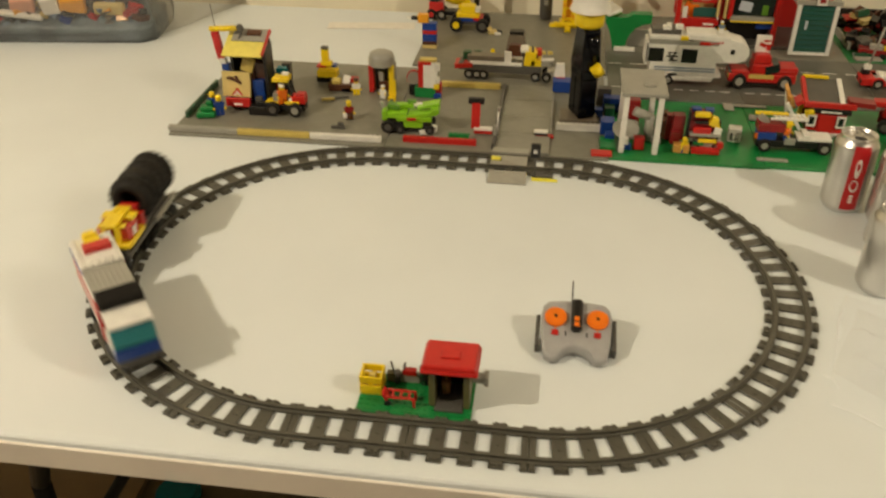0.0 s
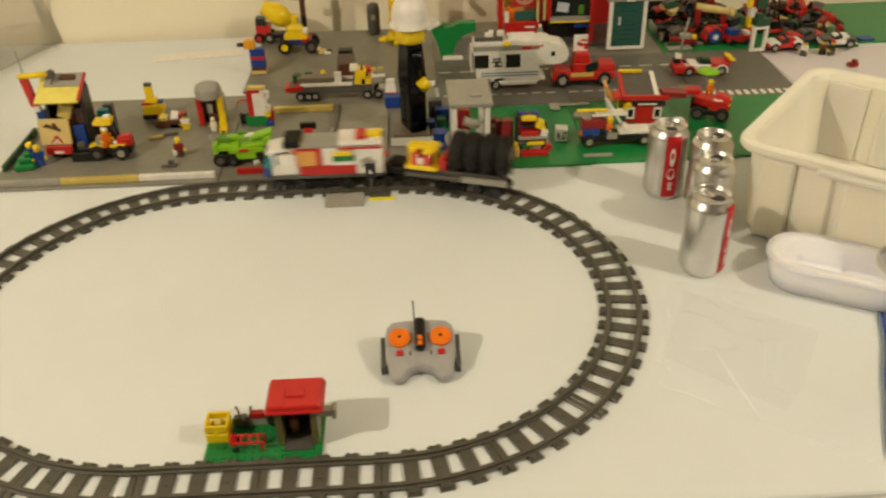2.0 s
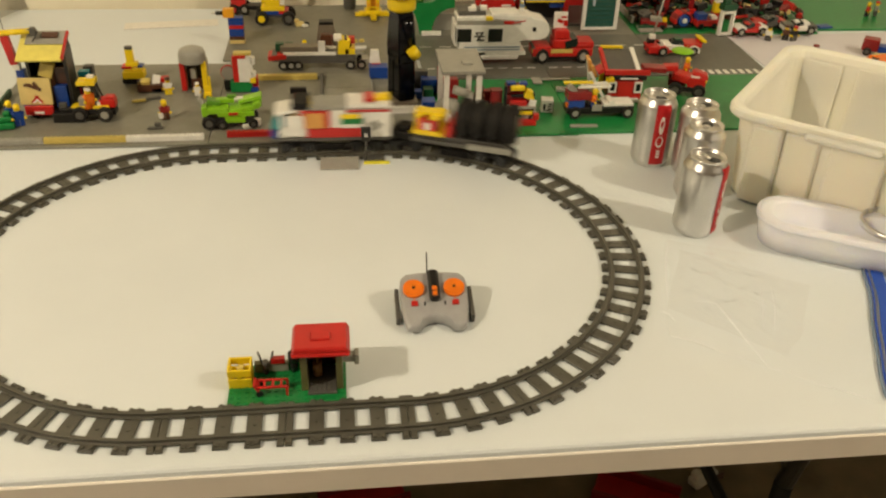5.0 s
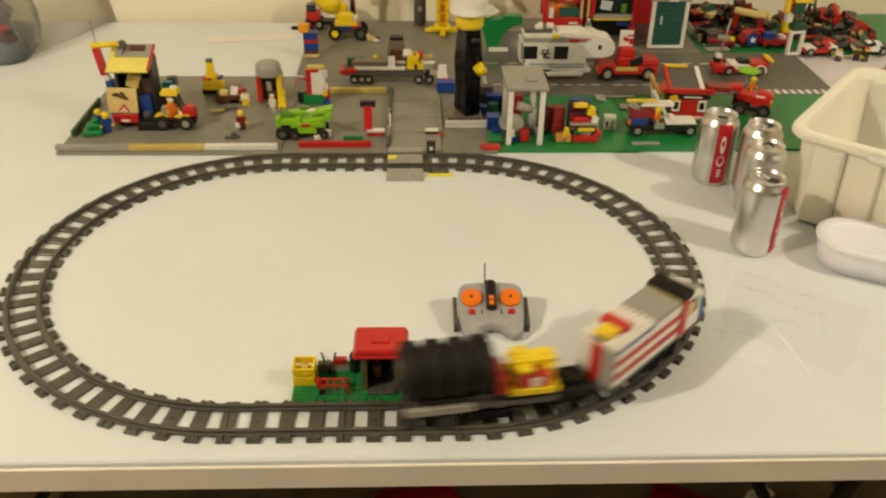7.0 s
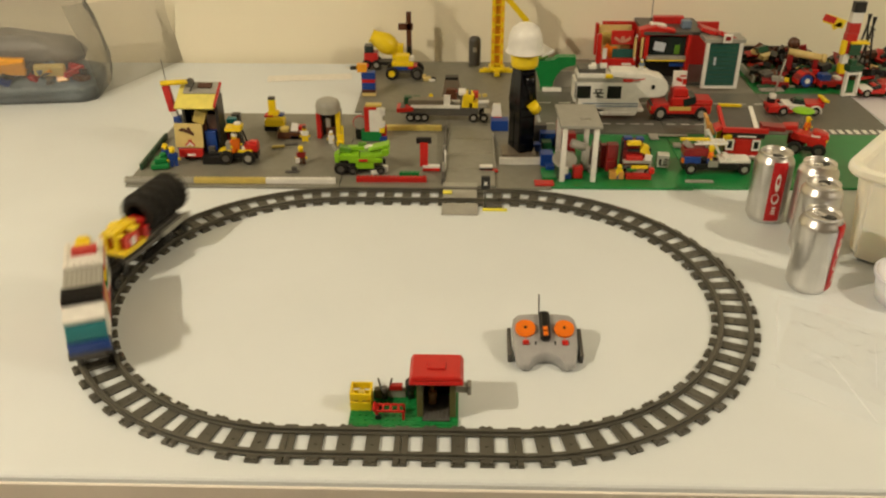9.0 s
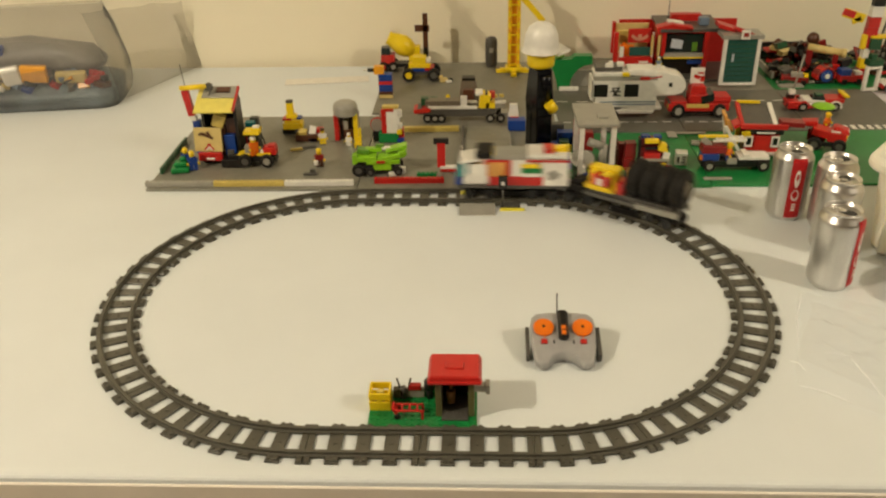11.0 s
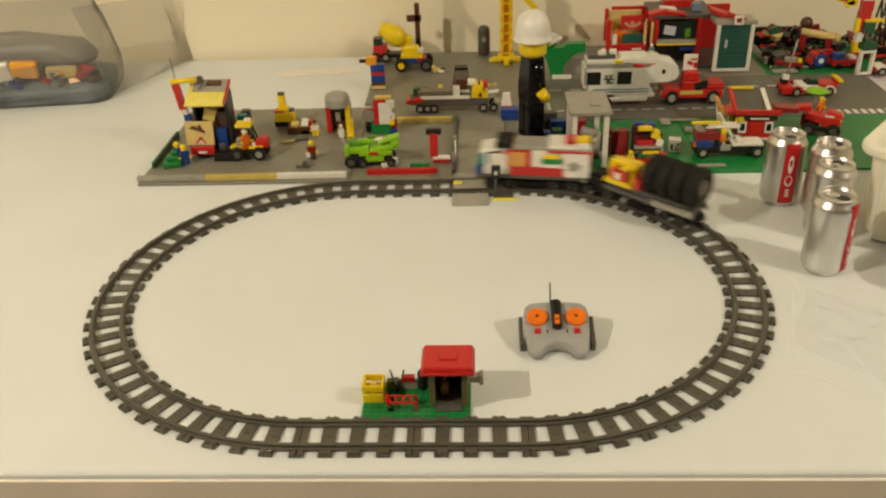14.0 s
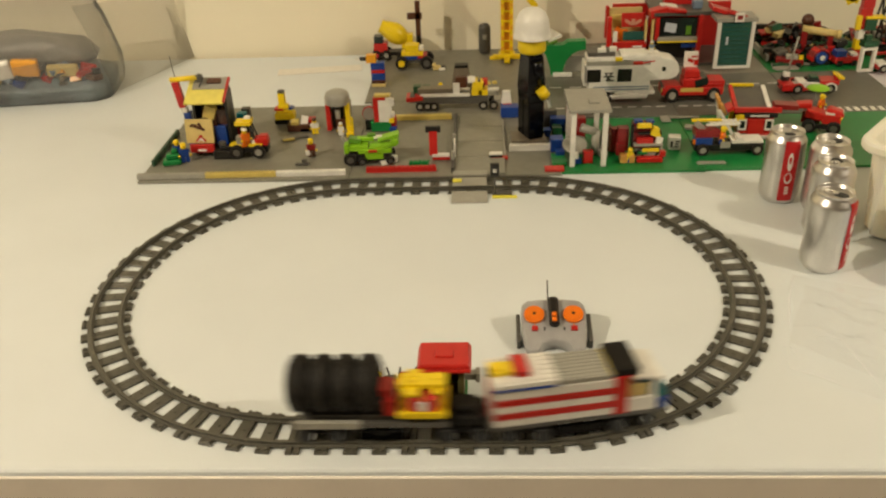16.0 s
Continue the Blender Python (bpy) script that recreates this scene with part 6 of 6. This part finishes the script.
def loft(bm, loops):
    """Skins closed loops of (x, y, z) millimetres one on the next."""
    rings = [[bm.verts.new(Vector(p) / 1000) for p in loop] for loop in loops]
    for a, b in zip(rings, rings[1:]):
        for i in range(len(a)):
            j = (i + 1) % len(a)
            bm.faces.new((a[i], a[j], b[j], b[i]))
    return rings


tub = thing("plastic_tub", 0.912, 0.133, 0, -39.8, "large open milky white plastic storage tub", "tub")
bm = bmesh.new()
TW, TD, TH = 430, 350, 150
loops = []
for k, z in ((0.89, 0), (0.905, 4), (0.955, TH - 16), (1.012, TH - 15), (1.022, TH - 11), (1.02, TH - 3), (1.008, TH), (0.975, TH), (0.95, TH - 4), (0.935, TH - 14), (0.885, 8)):
    loops.append([(x, y, z) for x, y in rounded(TW * k, TD - TW * (1 - k), 38 * k, 6)])
rings = loft(bm, loops)
bm.faces.new(rings[0][::-1])
bm.faces.new(rings[-1])
part("shell", bm, TUB, tub, "milky white moulded shell")
# stepped panels on the long outer wall, each a little further out than the next
for x0, x1, out in ((-176, -128, 3), (-128.6, -76, -2), (-64, 14, 3), (28, 92, -2), (92.6, 176, 3)):
    blk(tub, "wall_panel", TUB, [((x0 + x1) / 2, -152 - out, 3, x1 - x0, 26, TH - 19, (4, 0, 0), 0.96)], "", 4)
for x, w in ((-150, 66), (-34, 118), (92, 108)):
    blk(tub, "inner_panel", TUB, [(x, 146, 9, w, 3, TH - 22, (-4, 0, 0))], "", 2)
blk(tub, "handle_ledge", TUB, [(-48, -171, TH - 21, 104, 26, 12)], "moulded handle ledge", 4)
blk(tub, "handle_ledge", TUB, [(66, -171, TH - 21, 62, 26, 12)], "moulded handle ledge", 4)
blk(tub, "hand_slot", CANDARK, [(78, -172.5, TH - 40, 40, 8, 16)], "dark hand slot", 2)

lid = thing("storage_tray", 0.771, -0.033, 0, -28, "shallow milky white plastic tray beside the tub", "tray")
bm = bmesh.new()
loops = [[(x, y, z) for x, y in rounded(w, d, r, 8)] for w, d, r, z in ((238, 92, 42, 0), (248, 102, 47, 30), (250, 104, 48, 38), (247, 101, 47, 41), (240, 94, 44, 42), (216, 72, 34, 42), (212, 68, 32, 40), (204, 60, 28, 10))]
rings = loft(bm, loops)
bm.faces.new(rings[0][::-1])
bm.faces.new(rings[-1])
part("shell", bm, TRAY, lid, "milky white shell", True)
bm = bmesh.new()
loops = [[(x, y, z) for x, y in rounded(w, d, r, 8)] for w, d, r, z in ((249, 103, 47, 36), (256, 110, 50, 37), (257, 111, 51, 39), (254, 108, 50, 41), (249, 103, 47, 41), (249, 103, 47, 36))]
loft(bm, loops)
part("lip", bm, TRAY, lid, "rolled outer lip", True)
band = thing("jar_ring", 0.826, -0.045, 0.0422, 0, "round steel jar ring lying on the tray", "ring")
bm = bmesh.new()
lathe(bm, [(44, 0), (46, 0), (46.5, 4), (46, 8), (43, 8), (42.5, 7), (44.6, 6.6), (44.6, 1), (44, 0)], 48)
part("ring", bm, ALU, band)


def crumpled(corners, nx, ny, lift, seed):
    """A thin stiff film over four corners, bent along straight folds into flat facets."""
    rnd = random.Random(seed)
    folds = [(rnd.uniform(0, math.pi), rnd.uniform(-0.45, 0.45), rnd.uniform(0.3, 1.0), rnd.uniform(0.03, 0.11)) for _ in range(16)]
    a, b, c, d = [Vector(p) for p in corners]
    bm = bmesh.new()
    grid = []
    for j in range(ny + 1):
        row = []
        for i in range(nx + 1):
            u, v = i / nx, j / ny
            e = min(u, 1 - u, v, 1 - v)
            if 0 < i < nx and 0 < j < ny:
                u, v = u + rnd.uniform(-0.3, 0.3) / nx, v + rnd.uniform(-0.3, 0.3) / ny
            p = a.lerp(b, u).lerp(d.lerp(c, u), v)
            h = 0.0
            for ang, off, k, wide in folds:
                h += k * max(0.0, 1 - abs((u - 0.5) * math.cos(ang) + (v - 0.5) * math.sin(ang) - off) / wide)
            wob = 0.006 * noise.noise(Vector((p.x * 22, p.y * 22, seed)))
            row.append(bm.verts.new((p.x + wob, p.y - wob, 0.0012 + lift * h * min(1, 0.15 + e * 5))))
        grid.append(row)
    for j in range(ny):
        for i in range(nx):
            q = (grid[j][i], grid[j][i + 1], grid[j + 1][i + 1], grid[j + 1][i])
            if (i + j) % 2:
                bm.faces.new((q[0], q[1], q[2])), bm.faces.new((q[0], q[2], q[3]))
            else:
                bm.faces.new((q[0], q[1], q[3])), bm.faces.new((q[1], q[2], q[3]))
    return bm


zipbag = thing("zip_bag", 0, 0, 0, 0, "empty clear zip bag with blue closing strip", "plastic bag")
film = part("film", crumpled(((0.452, -0.205, 0), (0.655, -0.345, 0), (0.765, -0.085, 0), (0.522, 0.008, 0)), 40, 40, 0.004, 4), FILM, zipbag, "clear crumpled film")
upper = part("film", crumpled(((0.47, -0.155, 0), (0.585, -0.26, 0), (0.68, -0.12, 0), (0.53, -0.02, 0)), 28, 28, 0.006, 11), FILM, zipbag, "clear upper layer of the bag")
upper.location.z = 0.0015
for ob in (film, upper):
    ob.visible_shadow = False
m0 = pose(0.733, -0.212, 0.002, 0, 0, 66.5)
for off, w, h, mat, lab in ((0, 15.5, 2.2, ZIP, "bright blue zip strip"), (-13, 2.4, 1.6, ZIP, "thin blue closing rib"), (-17.5, 3, 1.2, BLUE_GREY, "grey blue closing rib")):
    bm = bmesh.new()
    prev = None
    for i in range(25):
        k = i / 24
        bend = 2.2 * math.sin(k * math.pi * 2) + 0.8 * math.sin(k * 15)
        ring = [bm.verts.new(m0 @ Vector(((k - 0.5) * 0.284, (bend - off + e * w / 2) / 1000, z / 1000))) for e, z in ((-1, 0), (1, 0), (1, h), (-1, h))]
        if prev:
            for q in range(4):
                bm.faces.new((prev[q], prev[(q + 1) % 4], ring[(q + 1) % 4], ring[q]))
        else:
            bm.faces.new(ring[::-1])
        prev = ring
    bm.faces.new(prev)
    part("zip_strip", bm, mat, zipbag, lab)
# sharp standing folds of the film, coloured whitish to paint in the lamp glints
for pts in (((0.536, -0.150), (0.537, -0.177), (0.541, -0.215), (0.549, -0.268)), ((0.508, -0.141), (0.522, -0.146), (0.538, -0.150)), ((0.610, -0.112), (0.597, -0.15), (0.575, -0.205)), ((0.622, -0.12), (0.607, -0.165), (0.586, -0.21)), ((0.458, -0.160), (0.466, -0.168), (0.470, -0.180)), ((0.456, -0.209), (0.478, -0.223), (0.5, -0.236)), ((0.59, -0.305), (0.61, -0.318), (0.641, -0.336)), ((0.524, 0.0), (0.498, -0.06), (0.478, -0.13))):
    bm = bmesh.new()
    path = [Vector((*p, 0.006 if 0 < i < len(pts) - 1 else 0.003)) for i, p in enumerate(pts)]
    rings = []
    for i, p in enumerate(path):
        way = (path[min(i + 1, len(path) - 1)] - path[max(i - 1, 0)]).normalized()
        out = Vector((-way.y, way.x, 0))
        wide = 0.0013 if 0 < i < len(path) - 1 else 0.0006
        rings.append([bm.verts.new(p + out * wide * math.cos(q) + Vector((0, 0, wide * math.sin(q)))) for q in (0, 0.8, 1.57, 2.35, 3.14)])
    for lo, hi in zip(rings, rings[1:]):
        for k in range(4):
            bm.faces.new((lo[k], lo[k + 1], hi[k + 1], hi[k])).smooth = True
    part("fold", bm, GLINT_FOLD, zipbag, "sharp film fold whitened as a painted glint").visible_shadow = False

partsbag = thing("parts_bag", 0, 0, 0, 0, "clear plastic bag of loose toy parts", "plastic bag")
bm = bmesh.new()
loops = []
for k, (w, d, z, sx) in enumerate(((420, 190, 1, 0), (430, 205, 30, 0), (425, 200, 70, 4), (400, 170, 120, 10), (390, 110, 170, 14), (380, 46, 205, 10), (376, 20, 222, 4))):
    loops.append([(x + sx + 8 * noise.noise(Vector((x * 0.02, y * 0.02, z * 0.03))), y + 10 * noise.noise(Vector((x * 0.015, z * 0.02, 5))), z + 5 * noise.noise(Vector((x * 0.02, y * 0.03, k)))) for x, y in rounded(w, d, min(d / 2.2, 45), 8)])
rings = loft(bm, loops)
bm.faces.new(rings[0][::-1])
shell = part("film", bm, BAGFILM, partsbag, "clear bag film")
shell.visible_shadow = True
rnd = random.Random(21)
bm = bmesh.new()
mats = [BLUE_GREY, DARK, BROWN, ORANGE_YELLOW, TAN, BLACK, BLUE, BROWN_GREY, WHITE, RED]
for i in range(70):
    x, y = rnd.uniform(-190, 175), rnd.uniform(-74, -50)
    z = rnd.uniform(34, 84) * (1 - (x / 290) ** 2)
    add_box(bm, x, y, z, rnd.choice((24, 32, 48)), rnd.choice((16, 24)), rnd.choice((9.6, 12, 19)), (rnd.uniform(-35, 35), rnd.uniform(-35, 35), rnd.uniform(0, 180)), index=rnd.choice((0, 0, 1, 1, 1, 2, 3, 4, 5, 5, 6, 7, 7, 8, 9)))
content = part("contents", bm, mats, partsbag, "loose dark and mixed toy parts")
tagged(content, kind="stuff")
bm = bmesh.new()
loops = []
for k in range(15):
    q = k / 14
    w, d, z = 398 - 90 * max(0, q - 0.6) * 2.5, 180 + 10 * math.sin(q * 3) - 90 * max(0, q - 0.55) * 2.2, 3 + 60 * q
    loops.append([(x, y + 11 * noise.noise(Vector((x * 0.011, z * 0.09, 2))) * min(1, q * 4), z + (5 * noise.noise(Vector((x * 0.03, y * 0.02, k * 0.3))) if k else 0)) for x, y in rounded(w, d, 44, 14)])
rings = loft(bm, loops)
bm.faces.new(rings[0][::-1])
bm.faces.new(rings[-1])
part("inner_bag", bm, SLATE, partsbag, "folded grey blue inner bag", True)
bm = bmesh.new()
loops = []
for k, (w, d, z, sx) in enumerate(((340, 70, 72, 0), (366, 104, 92, -4), (330, 110, 114, -14), (260, 80, 134, -30), (160, 40, 144, -50))):
    loops.append([(x + sx, y + 12 * noise.noise(Vector((x * 0.02, z * 0.04, 7))), z + 9 * noise.noise(Vector((x * 0.022, y * 0.03, k * 0.4)))) for x, y in rounded(w, d, min(d / 2.2, 44), 10)])
rings = loft(bm, loops)
bm.faces.new(rings[0][::-1])
bm.faces.new(rings[-1])
part("grey_wrap", bm, WRAPGREY, partsbag, "crumpled grey inner wrapping", True)
for nm, mat, x, y, z, w, h, r, lab in (("orange_piece", ORANGE_YELLOW, 34, -78, 66, 56, 40, 5, "orange yellow toy panel"), ("white_piece", WHITE, -12, -76, 62, 40, 44, -6, "white toy panel"), ("tan_piece", TAN, 112, -74, 60, 66, 26, 3, "tan toy panel"), ("salmon_piece", SALMON, -76, -80, 70, 52, 34, 8, "salmon toy panel"), ("white_strip", WHITE, -80, -84, 56, 90, 12, 10, "white toy strip"), ("blue_piece", BLUE, -66, -46, 118, 66, 34, 12, "dark blue toy panel")):
    blk(partsbag, nm, mat, [(x, y, z, w, 16, h, (12, r, 4))], lab, 3)
bm = bmesh.new()
grid = []
for j in range(13):
    row = []
    for i in range(25):
        u, v = i / 24, j / 12
        lo, hi = Vector((0.205, -0.05, 0.002)).lerp(Vector((0.36, 0.20, 0.002)), u), Vector((0.15, -0.02, 0.2)).lerp(Vector((0.33, 0.2, 0.17)), u)
        q = lo.lerp(hi, v)
        f = noise.noise(Vector((u * 5, v * 1.2, 3))) * 0.03 * v
        row.append(bm.verts.new((q.x + f, q.y - f, q.z)))
    grid.append(row)
for j in range(12):
    for i in range(24):
        bm.faces.new((grid[j][i], grid[j][i + 1], grid[j + 1][i + 1], grid[j + 1][i])).smooth = True
part("flap", bm, BAGFILM, partsbag, "loose open end of the bag")
partsbag.matrix_basis = pose(-0.985, 0.865, 0.0, 0, 0, 9)


# ---- what moves ----
ARC = [(0.0, -0.314), (0.5, 0.097), (1.0, 0.521), (1.5, 0.927), (2.0, 1.328), (2.5, 1.742), (3.0, 2.162), (3.5, 2.579), (4.0, 3.0), (4.5, 3.41), (7.0, 5.513), (8.0, 6.318), (11.0, 8.804), (12.5, 10.050), (13.0, 10.470), (13.5, 10.876), (14.5, 11.677), (15.4, 12.403), (16.0, 12.894)]


def nose_at(t):
    """Metres along the loop of the locomotive's nose."""
    ts, ss = [a for a, _ in ARC], [b for _, b in ARC]
    fit = np.polyfit(ts, ss, 3)
    rest = [s - np.polyval(fit, x) for x, s in ARC]
    return float(np.polyval(fit, t) + np.interp(t, ts, rest))


def vehicle_rows(centre, front, back):
    """Rows for a vehicle and its two bogies: centre, front and back pivots in metres behind the nose."""
    body, one, two = [], [], []
    for i in range(161):
        t = i / 10
        s = nose_at(t)
        fx, fy, fa = on_track(s - front)
        bx, by, ba = on_track(s - back)
        a = math.atan2(fy - by, fx - bx)
        k = (back - centre) / (back - front)
        m = pose(bx + (fx - bx) * k, by + (fy - by) * k, 0, 0, 0, math.degrees(a))
        body.append((t, m))
        turn = lambda q: math.degrees((q - a + math.pi) % (2 * math.pi) - math.pi)
        one.append((t, pose(centre - front, 0, 0, 0, 0, turn(fa))))
        two.append((t, pose(centre - back, 0, 0, 0, 0, turn(ba))))
    return body, one, two


def motions():
    for ob, f, b, rows in ((loco, loco_front, loco_back, vehicle_rows(0.096, 0.040, 0.152)), (wagon, wagon_front, wagon_back, vehicle_rows(0.310, 0.220, 0.376))):
        for o, r in zip((ob, f, b), rows):
            walk(o, r)


motions()
